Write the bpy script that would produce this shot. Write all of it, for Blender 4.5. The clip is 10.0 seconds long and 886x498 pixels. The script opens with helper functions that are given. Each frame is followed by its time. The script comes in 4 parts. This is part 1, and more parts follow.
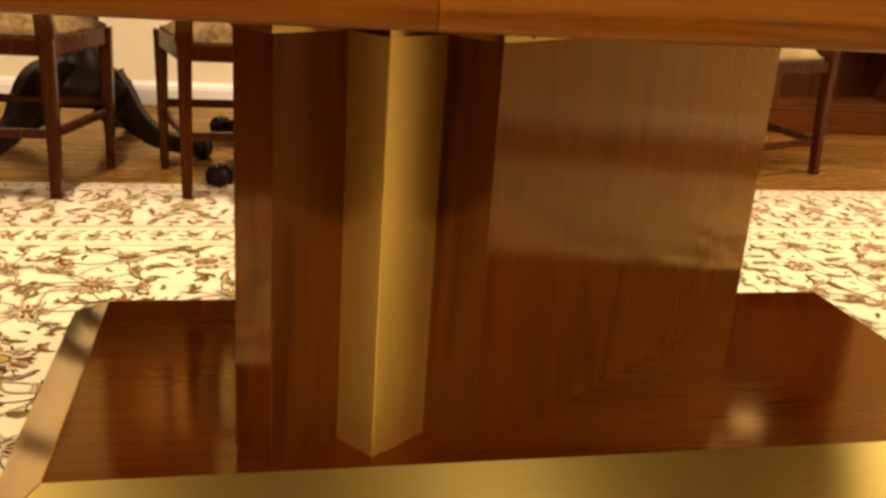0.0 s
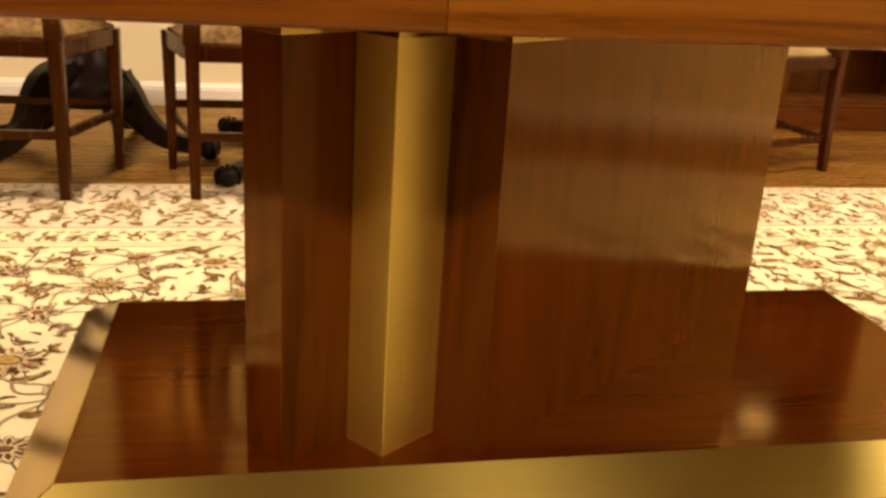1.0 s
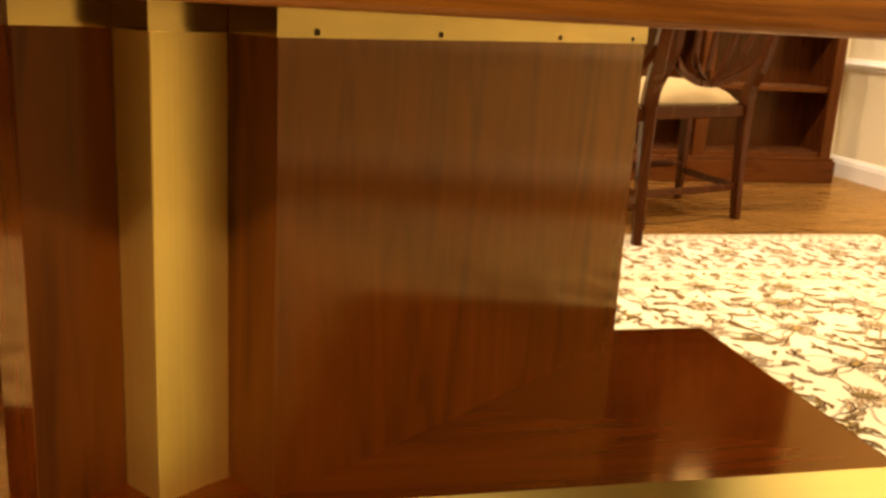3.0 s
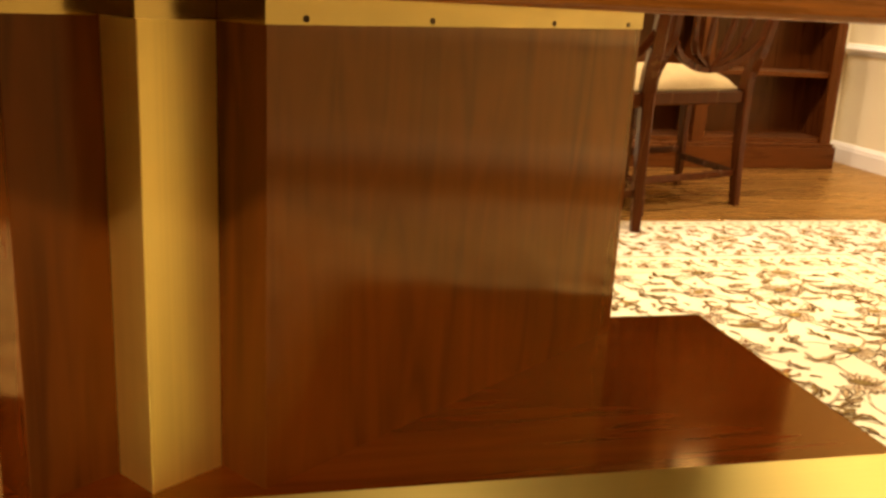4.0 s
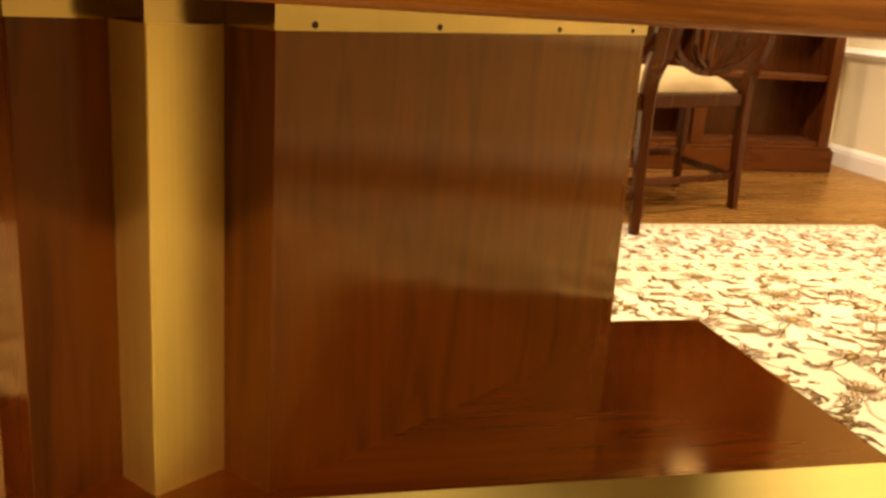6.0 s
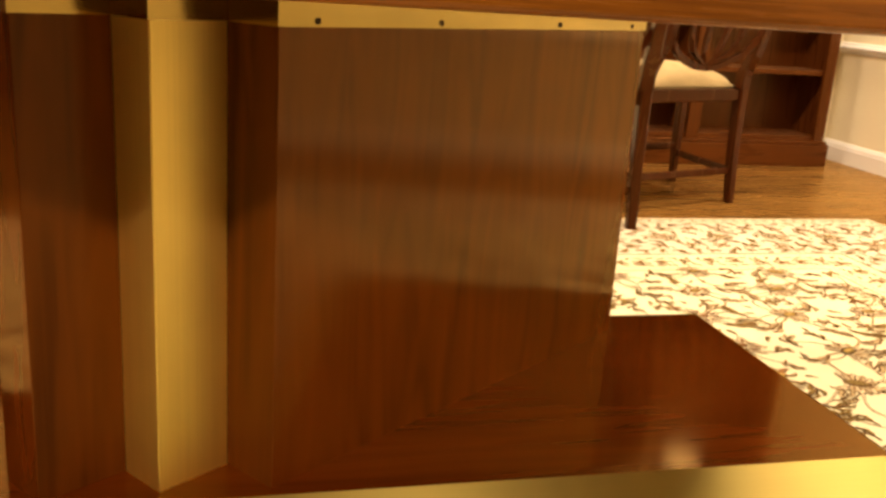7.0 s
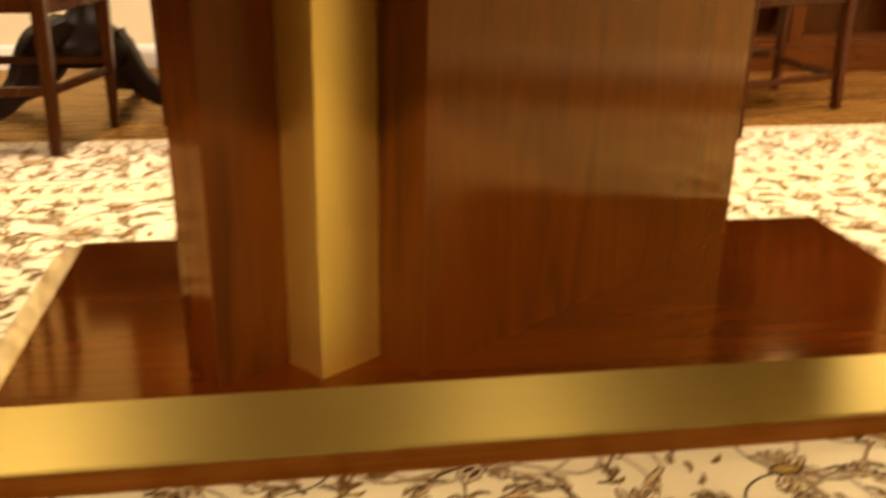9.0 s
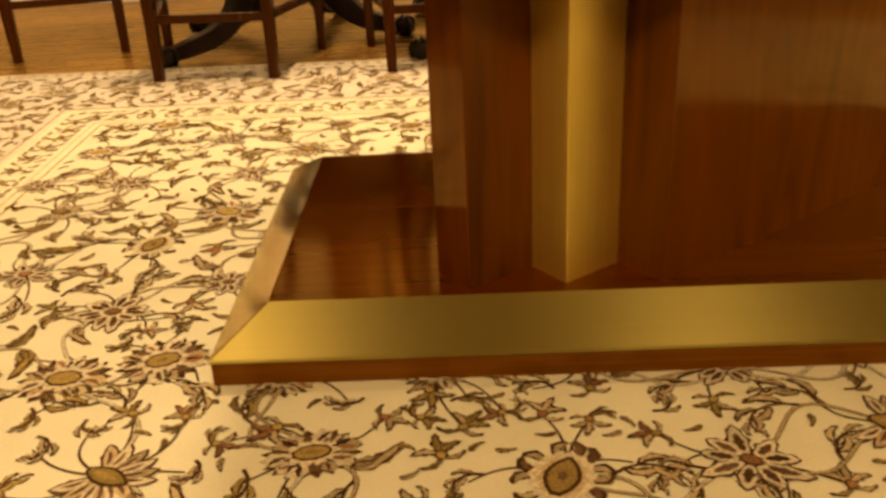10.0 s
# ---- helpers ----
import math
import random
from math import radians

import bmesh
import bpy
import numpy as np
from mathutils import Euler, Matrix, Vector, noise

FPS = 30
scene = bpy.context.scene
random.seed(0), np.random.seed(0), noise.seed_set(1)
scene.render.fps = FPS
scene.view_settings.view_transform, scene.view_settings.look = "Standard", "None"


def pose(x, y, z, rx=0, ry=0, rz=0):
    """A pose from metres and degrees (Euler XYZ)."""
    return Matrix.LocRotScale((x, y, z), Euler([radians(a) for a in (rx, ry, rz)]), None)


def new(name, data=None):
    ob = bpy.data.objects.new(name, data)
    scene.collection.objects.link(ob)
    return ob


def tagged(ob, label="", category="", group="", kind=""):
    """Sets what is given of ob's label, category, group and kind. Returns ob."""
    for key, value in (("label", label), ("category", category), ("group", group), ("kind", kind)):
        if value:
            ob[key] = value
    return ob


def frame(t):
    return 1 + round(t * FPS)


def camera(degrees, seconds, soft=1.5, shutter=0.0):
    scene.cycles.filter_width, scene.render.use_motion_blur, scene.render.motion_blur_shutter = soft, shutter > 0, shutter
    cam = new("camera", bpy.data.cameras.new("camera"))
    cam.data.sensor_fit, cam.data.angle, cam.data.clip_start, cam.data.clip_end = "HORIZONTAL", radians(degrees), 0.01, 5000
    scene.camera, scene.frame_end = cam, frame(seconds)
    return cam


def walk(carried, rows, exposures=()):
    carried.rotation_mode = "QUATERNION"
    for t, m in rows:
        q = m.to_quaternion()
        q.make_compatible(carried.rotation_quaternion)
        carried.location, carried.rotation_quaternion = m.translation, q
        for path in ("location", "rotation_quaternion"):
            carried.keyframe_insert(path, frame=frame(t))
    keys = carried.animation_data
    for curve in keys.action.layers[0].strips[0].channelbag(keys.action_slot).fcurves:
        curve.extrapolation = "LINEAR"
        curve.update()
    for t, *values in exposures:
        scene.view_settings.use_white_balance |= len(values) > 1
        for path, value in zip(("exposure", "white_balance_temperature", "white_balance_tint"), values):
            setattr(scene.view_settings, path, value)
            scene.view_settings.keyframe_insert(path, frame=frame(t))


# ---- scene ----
cam = camera(51.2, 10.0, soft=3.0, shutter=0.5)
walk(cam, [
    (0, pose(0.349, -1.027, 0.800, 71.02, -3.66, -10.94)),
    (0.5, pose(0.346, -1.029, 0.799, 70.89, -3.51, -10.70)),
    (1, pose(0.346, -1.028, 0.803, 70.89, -3.25, -10.61)),
    (1.5, pose(0.348, -1.028, 0.803, 70.95, -3.17, -10.63)),
    (1.8, pose(0.359, -1.028, 0.802, 71.05, -2.62, -11.43)),
    (2, pose(0.404, -1.035, 0.823, 72.45, -4.02, -9.69)),
    (2.1, pose(0.438, -1.020, 0.804, 74.95, -3.53, -5.90)),
    (2.2, pose(0.458, -1.026, 0.815, 75.10, -2.52, -6.02)),
    (2.3, pose(0.482, -1.009, 0.790, 75.72, -3.61, -7.78)),
    (2.4, pose(0.511, -1.003, 0.778, 76.11, -3.32, -9.41)),
    (2.5, pose(0.538, -0.995, 0.759, 76.32, -3.24, -10.75)),
    (2.6, pose(0.549, -0.970, 0.753, 76.05, -4.55, -11.64)),
    (2.8, pose(0.576, -0.986, 0.731, 76.88, -4.66, -12.10)),
    (3, pose(0.596, -0.992, 0.717, 75.41, -3.15, -12.67)),
    (4.5, pose(0.610, -0.986, 0.719, 74.57, -2.91, -12.62)),
    (5, pose(0.607, -0.985, 0.723, 74.60, -3.03, -12.48)),
    (5.5, pose(0.602, -0.984, 0.727, 74.57, -3.46, -12.50)),
    (7, pose(0.585, -0.984, 0.732, 74.04, -3.65, -13.13)),
    (7.5, pose(0.581, -0.982, 0.727, 74.06, -3.94, -13.01)),
    (8, pose(0.577, -0.982, 0.727, 73.77, -3.72, -12.96)),
    (8.5, pose(0.551, -1.008, 0.730, 73.59, -3.27, -11.57)),
    (8.6, pose(0.540, -1.028, 0.752, 72.78, -3.03, -11.13)),
    (8.7, pose(0.535, -1.041, 0.755, 71.49, -2.11, -10.51)),
    (8.8, pose(0.518, -1.034, 0.735, 70.93, -1.67, -10.00)),
    (9, pose(0.493, -1.046, 0.723, 69.12, -0.90, -8.72)),
    (9.2, pose(0.453, -1.073, 0.727, 67.57, 1.47, -6.80)),
    (9.4, pose(0.410, -1.081, 0.715, 66.16, 2.03, -4.92)),
    (9.5, pose(0.401, -1.075, 0.708, 65.63, 2.72, -3.57)),
    (9.7, pose(0.386, -1.097, 0.717, 64.67, 2.51, -1.03)),
    (10, pose(0.372, -1.096, 0.725, 64.52, 2.65, 0.58)),
], exposures=[(0.0, -0.06, 6500, 10), (1.8, -0.10, 6700, 10), (3.0, 0.24, 6500, 10), (8.6, 0.23, 6500, 10), (9.0, 0.28, 6500, 10), (9.5, 0.11, 6700, 9), (10.0, -0.28, 8000, 8)])

# ---- world and light ----
world = bpy.data.worlds.new("world")
scene.world = world
world.use_nodes = True
world.node_tree.nodes["Background"].inputs["Color"].default_value = (0.9, 0.7, 0.45, 1)
world.node_tree.nodes["Background"].inputs["Strength"].default_value = 0.05

ROOM_X0, ROOM_X1, ROOM_Y0, ROOM_Y1, CEIL = -3.6, 3.65, -4.4, 3.21, 2.60
FLOOR_Z = -0.006
LAMP_COLOR, BACK_COLOR = (1.0, 0.715, 0.455), (1.0, 0.742, 0.515)
# All unseen; (-2.4, 1.45) and (3.30, 1.85) are added to brighten floor and wall.
LAMPS = [(-0.2, 1.45, 76.0), (2.0, 1.35, 63.0), (-2.4, 1.45, 46.0), (1.50, -2.3, 41.0), (3.38, -0.60, 30.0), (-0.85, -2.3, 86.0), (3.30, 1.85, 54.0)]
for lx, ly, power in LAMPS:
    lamp = bpy.data.lights.new("ceiling_lamp", "AREA")
    lamp.shape, lamp.size, lamp.energy, lamp.color = "DISK", 0.30, power, BACK_COLOR if ly > -1 else LAMP_COLOR
    lamp_ob = new("ceiling_lamp", lamp)
    lamp_ob.matrix_world = pose(lx, ly, CEIL - 0.014)

puck = bpy.data.lights.new("cabinet_lamp", "AREA")
puck.shape, puck.size, puck.energy, puck.color = "DISK", 0.20, 0.45, LAMP_COLOR
puck_ob = new("cabinet_lamp", puck)
puck_ob.matrix_world = pose(3.00, 3.05, 1.833)

# ---- materials ----
def material(name):
    m = bpy.data.materials.new(name)
    m.use_nodes = True
    nt = m.node_tree
    return m, nt, nt.nodes["Principled BSDF"]


def node(nt, kind, **inputs):
    n = nt.nodes.new(kind)
    for key, value in inputs.items():
        n.inputs[key.replace("_", " ")].default_value = value
    return n


def ramp(nt, fac, stops):
    r = nt.nodes.new("ShaderNodeValToRGB")
    el = r.color_ramp.elements
    while len(el) < len(stops):
        el.new(0.5)
    for e, (p, c) in zip(el, stops):
        e.position, e.color = p, (*c, 1)
    nt.links.new(fac, r.inputs["Fac"])
    return r.outputs["Color"]


def coords(nt, scale, space="Object", turn=(0, 0, 0)):
    tc = nt.nodes.new("ShaderNodeTexCoord")
    mp = nt.nodes.new("ShaderNodeMapping")
    mp.inputs["Scale"].default_value = scale
    mp.inputs["Rotation"].default_value = turn
    nt.links.new(tc.outputs[space], mp.inputs["Vector"])
    return mp.outputs["Vector"]


def bump(nt, bsdf, height, strength, distance=0.002):
    b = node(nt, "ShaderNodeBump", Strength=strength, Distance=distance)
    nt.links.new(height, b.inputs["Height"])
    nt.links.new(b.outputs["Normal"], bsdf.inputs["Normal"])


def wood(name, dark, mid, light, along, rough=0.12, scale=1.0, figure=0.5, streak=16.0, warp=1.6, run=1.6, detail=5.0, tint=(1, 1, 1), ior=1.5, stops=(0.30, 0.50, 0.70), relief=0.03, random_tint=False, turn=(0, 0, 0), amber=None):
    """Veneer or board; the grain runs along the axis named by 'along'."""
    m, nt, b = material(name)
    fine = [150.0 * scale] * 3
    broad = [streak * scale] * 3
    wide = [5.0 * scale] * 3
    k = "xyz".index(along)
    fine[k], broad[k], wide[k] = 3.0 * scale, run * scale, 0.9 * scale
    if random_tint:
        info = nt.nodes.new("ShaderNodeObjectInfo")
    def noise_at(vec, detail, rough_, distort):
        n = node(nt, "ShaderNodeTexNoise", Scale=1.0, Detail=detail, Roughness=rough_, Distortion=distort)
        v = coords(nt, vec, turn=turn)
        if random_tint:
            add = nt.nodes.new("ShaderNodeVectorMath")
            add.operation = "MULTIPLY_ADD"
            add.inputs[1].default_value = (37.0, 19.0, 11.0)
            cmb = nt.nodes.new("ShaderNodeCombineXYZ")
            for i in range(3):
                nt.links.new(info.outputs["Random"], cmb.inputs[i])
            nt.links.new(cmb.outputs[0], add.inputs[0])
            nt.links.new(v, add.inputs[2])
            v = add.outputs[0]
        nt.links.new(v, n.inputs["Vector"])
        return n.outputs["Fac"]
    n1 = noise_at(fine, 4, 0.6, 0.3)
    n2 = noise_at(broad, detail, 0.62, warp)
    n3 = noise_at(wide, 3, 0.5, 0.8)
    mix1 = nt.nodes.new("ShaderNodeMix")
    mix1.inputs["Factor"].default_value = figure
    nt.links.new(n1, mix1.inputs["A"])
    nt.links.new(n2, mix1.inputs["B"])
    mix2 = nt.nodes.new("ShaderNodeMix")
    mix2.inputs["Factor"].default_value = 0.3
    nt.links.new(mix1.outputs["Result"], mix2.inputs["A"])
    nt.links.new(n3, mix2.inputs["B"])
    col = ramp(nt, mix2.outputs["Result"], [(stops[0], dark), (stops[1], mid), (stops[2], light)])
    if random_tint:
        hsv = nt.nodes.new("ShaderNodeHueSaturation")
        mr = node(nt, "ShaderNodeMapRange", To_Min=0.75, To_Max=1.2)
        nt.links.new(info.outputs["Random"], mr.inputs["Value"])
        nt.links.new(mr.outputs["Result"], hsv.inputs["Value"])
        nt.links.new(col, hsv.inputs["Color"])
        col = hsv.outputs["Color"]
    nt.links.new(col, b.inputs["Base Color"])
    rr = node(nt, "ShaderNodeMapRange", To_Min=rough * 0.82, To_Max=rough * 1.2)
    nt.links.new(n2, rr.inputs["Value"])
    nt.links.new(rr.outputs["Result"], b.inputs["Roughness"])
    b.inputs["IOR"].default_value = ior
    b.inputs["Specular Tint"].default_value = (*tint, 1)
    if relief:
        bump(nt, b, n1, relief, 0.001)
    if amber:
        # the gloss is tinted amber at every angle, to warm the reflections
        b.inputs["Specular IOR Level"].default_value = 0.0
        gloss = node(nt, "ShaderNodeBsdfGlossy", Color=(*amber, 1))
        nt.links.new(rr.outputs["Result"], gloss.inputs["Roughness"])
        fresnel = node(nt, "ShaderNodeFresnel", IOR=ior)
        layer = nt.nodes.new("ShaderNodeMixShader")
        nt.links.new(fresnel.outputs[0], layer.inputs[0])
        nt.links.new(b.outputs[0], layer.inputs[1])
        nt.links.new(gloss.outputs[0], layer.inputs[2])
        nt.links.new(layer.outputs[0], nt.nodes["Material Output"].inputs["Surface"])
    return m


def metal(name, color, rough, along, stretch=60.0, spread=0.1, brushed=None, tone=0.86):
    m, nt, b = material(name)
    s = [stretch * 4] * 3
    s["xyz".index(along)] = 2.0
    n = node(nt, "ShaderNodeTexNoise", Scale=1.0, Detail=3.0, Roughness=0.6)
    nt.links.new(coords(nt, s), n.inputs["Vector"])
    n2 = node(nt, "ShaderNodeTexNoise", Scale=5.0, Detail=4.0, Roughness=0.6)
    nt.links.new(coords(nt, (1, 1, 1)), n2.inputs["Vector"])
    mr = node(nt, "ShaderNodeMapRange", To_Min=rough - spread / 2, To_Max=rough + spread / 2)
    mx = nt.nodes.new("ShaderNodeMix")
    mx.inputs["Factor"].default_value = 0.5
    nt.links.new(n.outputs["Fac"], mx.inputs["A"])
    nt.links.new(n2.outputs["Fac"], mx.inputs["B"])
    nt.links.new(mx.outputs["Result"], mr.inputs["Value"])
    nt.links.new(mr.outputs["Result"], b.inputs["Roughness"])
    dark = tuple(c * tone for c in color)
    nt.links.new(ramp(nt, mx.outputs["Result"], [(0.36, dark), (0.60, color)]), b.inputs["Base Color"])
    b.inputs["Metallic"].default_value = 1.0
    if brushed:
        tangent = nt.nodes.new("ShaderNodeCombineXYZ")
        for i in range(3):
            tangent.inputs[i].default_value = brushed[i]
        nt.links.new(tangent.outputs[0], b.inputs["Tangent"])
        b.inputs["Anisotropic"].default_value = 0.89
    return m


def cloth(name, low, high, scale=400.0, rough=0.95, patches=6.0, strength=0.3):
    m, nt, b = material(name)
    n = node(nt, "ShaderNodeTexNoise", Scale=scale, Detail=2.0)
    nt.links.new(coords(nt, (1, 1, 1)), n.inputs["Vector"])
    n2 = node(nt, "ShaderNodeTexNoise", Scale=patches, Detail=4.0)
    nt.links.new(coords(nt, (1, 1, 1)), n2.inputs["Vector"])
    mx = nt.nodes.new("ShaderNodeMix")
    mx.inputs["Factor"].default_value = 0.55
    nt.links.new(n.outputs["Fac"], mx.inputs["A"])
    nt.links.new(n2.outputs["Fac"], mx.inputs["B"])
    nt.links.new(ramp(nt, mx.outputs["Result"], [(0.32, low), (0.68, high)]), b.inputs["Base Color"])
    b.inputs["Roughness"].default_value = rough
    b.inputs["Specular IOR Level"].default_value = 0.15
    bump(nt, b, n.outputs["Fac"], strength, 0.002)
    return m


def yarn(name, color, spread=0.35):
    """Dyed pile of one motif piece, each piece a little lighter or darker."""
    m, nt, b = material(name)
    geo = nt.nodes.new("ShaderNodeNewGeometry")
    mr = node(nt, "ShaderNodeMapRange", To_Min=1 - spread, To_Max=1 + spread)
    nt.links.new(geo.outputs["Random Per Island"], mr.inputs["Value"])
    n = node(nt, "ShaderNodeTexNoise", Scale=260.0, Detail=2.0)
    nt.links.new(coords(nt, (1, 1, 1)), n.inputs["Vector"])
    base = ramp(nt, n.outputs["Fac"], [(0.3, tuple(c * 0.65 for c in color)), (0.7, tuple(c * 1.25 for c in color))])
    hsv = nt.nodes.new("ShaderNodeHueSaturation")
    nt.links.new(mr.outputs["Result"], hsv.inputs["Value"])
    nt.links.new(base, hsv.inputs["Color"])
    nt.links.new(hsv.outputs["Color"], b.inputs["Base Color"])
    b.inputs["Roughness"].default_value = 0.95
    b.inputs["Specular IOR Level"].default_value = 0.1
    bump(nt, b, n.outputs["Fac"], 0.3, 0.002)
    return m


def paint(name, color, rough=0.5, strength=0.15, scale=90.0):
    m, nt, b = material(name)
    n = node(nt, "ShaderNodeTexNoise", Scale=scale, Detail=4.0)
    nt.links.new(coords(nt, (1, 1, 1)), n.inputs["Vector"])
    n2 = node(nt, "ShaderNodeTexNoise", Scale=1.6, Detail=5.0)
    nt.links.new(coords(nt, (1, 1, 1)), n2.inputs["Vector"])
    nt.links.new(ramp(nt, n2.outputs["Fac"], [(0.3, tuple(c * 0.93 for c in color)), (0.7, color)]), b.inputs["Base Color"])
    b.inputs["Roughness"].default_value = rough
    bump(nt, b, n.outputs["Fac"], strength, 0.003)
    return m


PANEL = wood("figured_walnut_veneer", (0.068, 0.0142, 0.0009), (0.096, 0.0206, 0.0012), (0.124, 0.0272, 0.0018), "z", rough=0.12, figure=0.93, streak=15.0, warp=1.6, run=2.2, detail=1.6, ior=1.62, amber=(1.0, 0.685, 0.31), relief=0.0, stops=(0.37, 0.47, 0.66))
# Same walnut as the panel, retoned and duller: shade put into the returns.
STRIP = wood("shaded_return_walnut", (0.048, 0.0118, 0.0012), (0.106, 0.0285, 0.0030), (0.150, 0.043, 0.0045), "z", rough=0.22, figure=0.9, streak=20.0, warp=0.9, run=2.2, detail=1.6, ior=1.36, amber=(1.0, 0.72, 0.36), relief=0.0, stops=(0.34, 0.47, 0.70))
PLINTH = wood("mahogany_veneer", (0.058, 0.0115, 0.0008), (0.090, 0.0182, 0.0013), (0.122, 0.0262, 0.0021), "x", rough=0.10, figure=0.85, streak=22.0, warp=0.9, detail=2.0, amber=(1.0, 0.68, 0.26), ior=1.66, relief=0.0)
PLINTH_SIDE = wood("mahogany_skirt", (0.085, 0.0240, 0.0020), (0.165, 0.0520, 0.0045), (0.22, 0.0760, 0.0080), "x", rough=0.25, figure=0.4, tint=(1.0, 0.7, 0.3), ior=1.42)
EDGE = wood("cherry_edge", (0.0900, 0.0270, 0.0019), (0.2420, 0.0870, 0.0066), (0.3400, 0.1340, 0.0120), "x", rough=0.28, figure=0.75, streak=30.0, warp=1.6, run=1.2, detail=4.0, stops=(0.37, 0.50, 0.64))
EDGE_RED = wood("red_cherry_edge", (0.0850, 0.0215, 0.0014), (0.1900, 0.0610, 0.0042), (0.2600, 0.0930, 0.0075), "x", rough=0.28, figure=0.75, streak=30.0, warp=1.6, run=1.2, detail=4.0, stops=(0.37, 0.50, 0.64))
# Kept darker than the edge boards so less light bounces under the top.
UNDERSIDE = wood("brown_underside", (0.090, 0.028, 0.006), (0.160, 0.055, 0.012), (0.210, 0.078, 0.020), "x", rough=0.35, figure=0.5)
CHAIR = wood("mahogany_chair", (0.0200, 0.0038, 0.0008), (0.0390, 0.0078, 0.0016), (0.0580, 0.0125, 0.0026), "z", rough=0.26, figure=0.35, tint=(1.0, 0.62, 0.25), ior=1.40)
DARK = wood("ebonised_wood", (0.008, 0.0038, 0.002), (0.016, 0.0075, 0.0035), (0.028, 0.012, 0.006), "z", rough=0.46, figure=0.5, ior=1.33)
CASE = wood("bookcase_mahogany", (0.030, 0.0068, 0.0010), (0.066, 0.0165, 0.0024), (0.100, 0.0280, 0.0045), "z", rough=0.28, figure=0.5, amber=(1.0, 0.75, 0.4), ior=1.42)
CASE_X = wood("bookcase_mahogany_crosswise", (0.030, 0.0068, 0.0010), (0.066, 0.0165, 0.0024), (0.100, 0.0280, 0.0045), "x", rough=0.28, figure=0.5, amber=(1.0, 0.75, 0.4), ior=1.42)
# For the unseen south and west walls: dark to cut bounce and darken reflections.
DIM_WALL = wood("dim_unseen_wall", (0.030, 0.010, 0.004), (0.06, 0.020, 0.007), (0.09, 0.032, 0.011), "z", rough=0.35, figure=0.5)
PLANK = wood("oak_floor_plank", (0.135, 0.060, 0.0105), (0.175, 0.084, 0.0155), (0.220, 0.112, 0.023), "x", rough=0.27, figure=0.78, amber=(1.0, 0.76, 0.42), relief=0.0, ior=1.42, random_tint=True)
SUBFLOOR = wood("oak_floor", (0.14, 0.062, 0.020), (0.22, 0.105, 0.036), (0.30, 0.15, 0.056), "x", rough=0.3, figure=0.45)
BRASS_POST = metal("brushed_brass_post", (1.0, 0.83, 0.25), 0.46, "z", spread=0.06, tone=0.93)
# Front and back brass darkened against lamp glare, sides lightened for pale reflections.
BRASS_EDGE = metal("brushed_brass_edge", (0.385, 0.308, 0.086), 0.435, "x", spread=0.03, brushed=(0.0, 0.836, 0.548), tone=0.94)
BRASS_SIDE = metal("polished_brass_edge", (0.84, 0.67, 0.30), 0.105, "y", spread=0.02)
# Blotchy tone in the colour stands in for rippled reflections on the band.
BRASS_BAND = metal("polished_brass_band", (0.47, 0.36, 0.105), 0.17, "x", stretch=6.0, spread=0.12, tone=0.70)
SCREW = metal("dark_screw", (0.06, 0.04, 0.02), 0.4, "z")
SEAT = cloth("cream_upholstery", (0.30, 0.225, 0.105), (0.47, 0.365, 0.185), patches=9.0)
# Tan blotches are the fabric's; the low tone also carries the seats' shade.
SEAT_TAN = cloth("tan_striped_upholstery", (0.07, 0.036, 0.012), (0.29, 0.195, 0.08), scale=60.0, patches=16.0)
PILE = cloth("ivory_rug_pile", (0.63, 0.584, 0.376), (0.785, 0.741, 0.492), scale=320.0, patches=5.0, strength=0.5)
PILE_BORDER = cloth("sand_rug_pile", (0.56, 0.485, 0.345), (0.72, 0.645, 0.49), scale=320.0, patches=9.0, strength=0.5)
YARN_DARK = yarn("umber_yarn", (0.082, 0.039, 0.010))
YARN_GREY = yarn("mauve_grey_yarn", (0.43, 0.325, 0.165), 0.25)
YARN_OLIVE = yarn("olive_yarn", (0.23, 0.160, 0.046))
YARN_RUST = yarn("rust_yarn", (0.27, 0.130, 0.050))
YARN_OCHRE = yarn("ochre_yarn", (0.36, 0.245, 0.072), 0.25)
YARN_IVORY = yarn("pale_taupe_yarn", (0.60, 0.51, 0.32), 0.15)
YARN_TAN = yarn("tan_yarn", (0.21, 0.140, 0.066), 0.25)
YARN_BLUE = yarn("plum_brown_yarn", (0.125, 0.066, 0.030))
WALL = paint("cream_wall", (0.87, 0.785, 0.545), 0.5, 0.35, 14.0)
CEILING = paint("ceiling_white", (0.80, 0.76, 0.68), 0.7)
TRIM = paint("white_trim", (0.82, 0.80, 0.74), 0.3, 0.03)
RIM = paint("white_lamp_rim", (0.8, 0.78, 0.72), 0.4, 0.02)
glass_m, glass_nt, glass_b = material("lamp_lens")
glass_b.inputs["Base Color"].default_value = (0.9, 0.85, 0.75, 1)
glass_b.inputs["Emission Color"].default_value = (*LAMP_COLOR, 1)
glass_b.inputs["Emission Strength"].default_value = 2.0
LENS = glass_m


# ---- mesh helpers ----
def finish(bm, name, mat, smooth=False):
    me = bpy.data.meshes.new(name)
    bm.normal_update()
    bm.to_mesh(me)
    bm.free()
    for m in (mat if isinstance(mat, (list, tuple)) else [mat]):
        me.materials.append(m)
    if smooth:
        for p in me.polygons:
            p.use_smooth = True
    return me


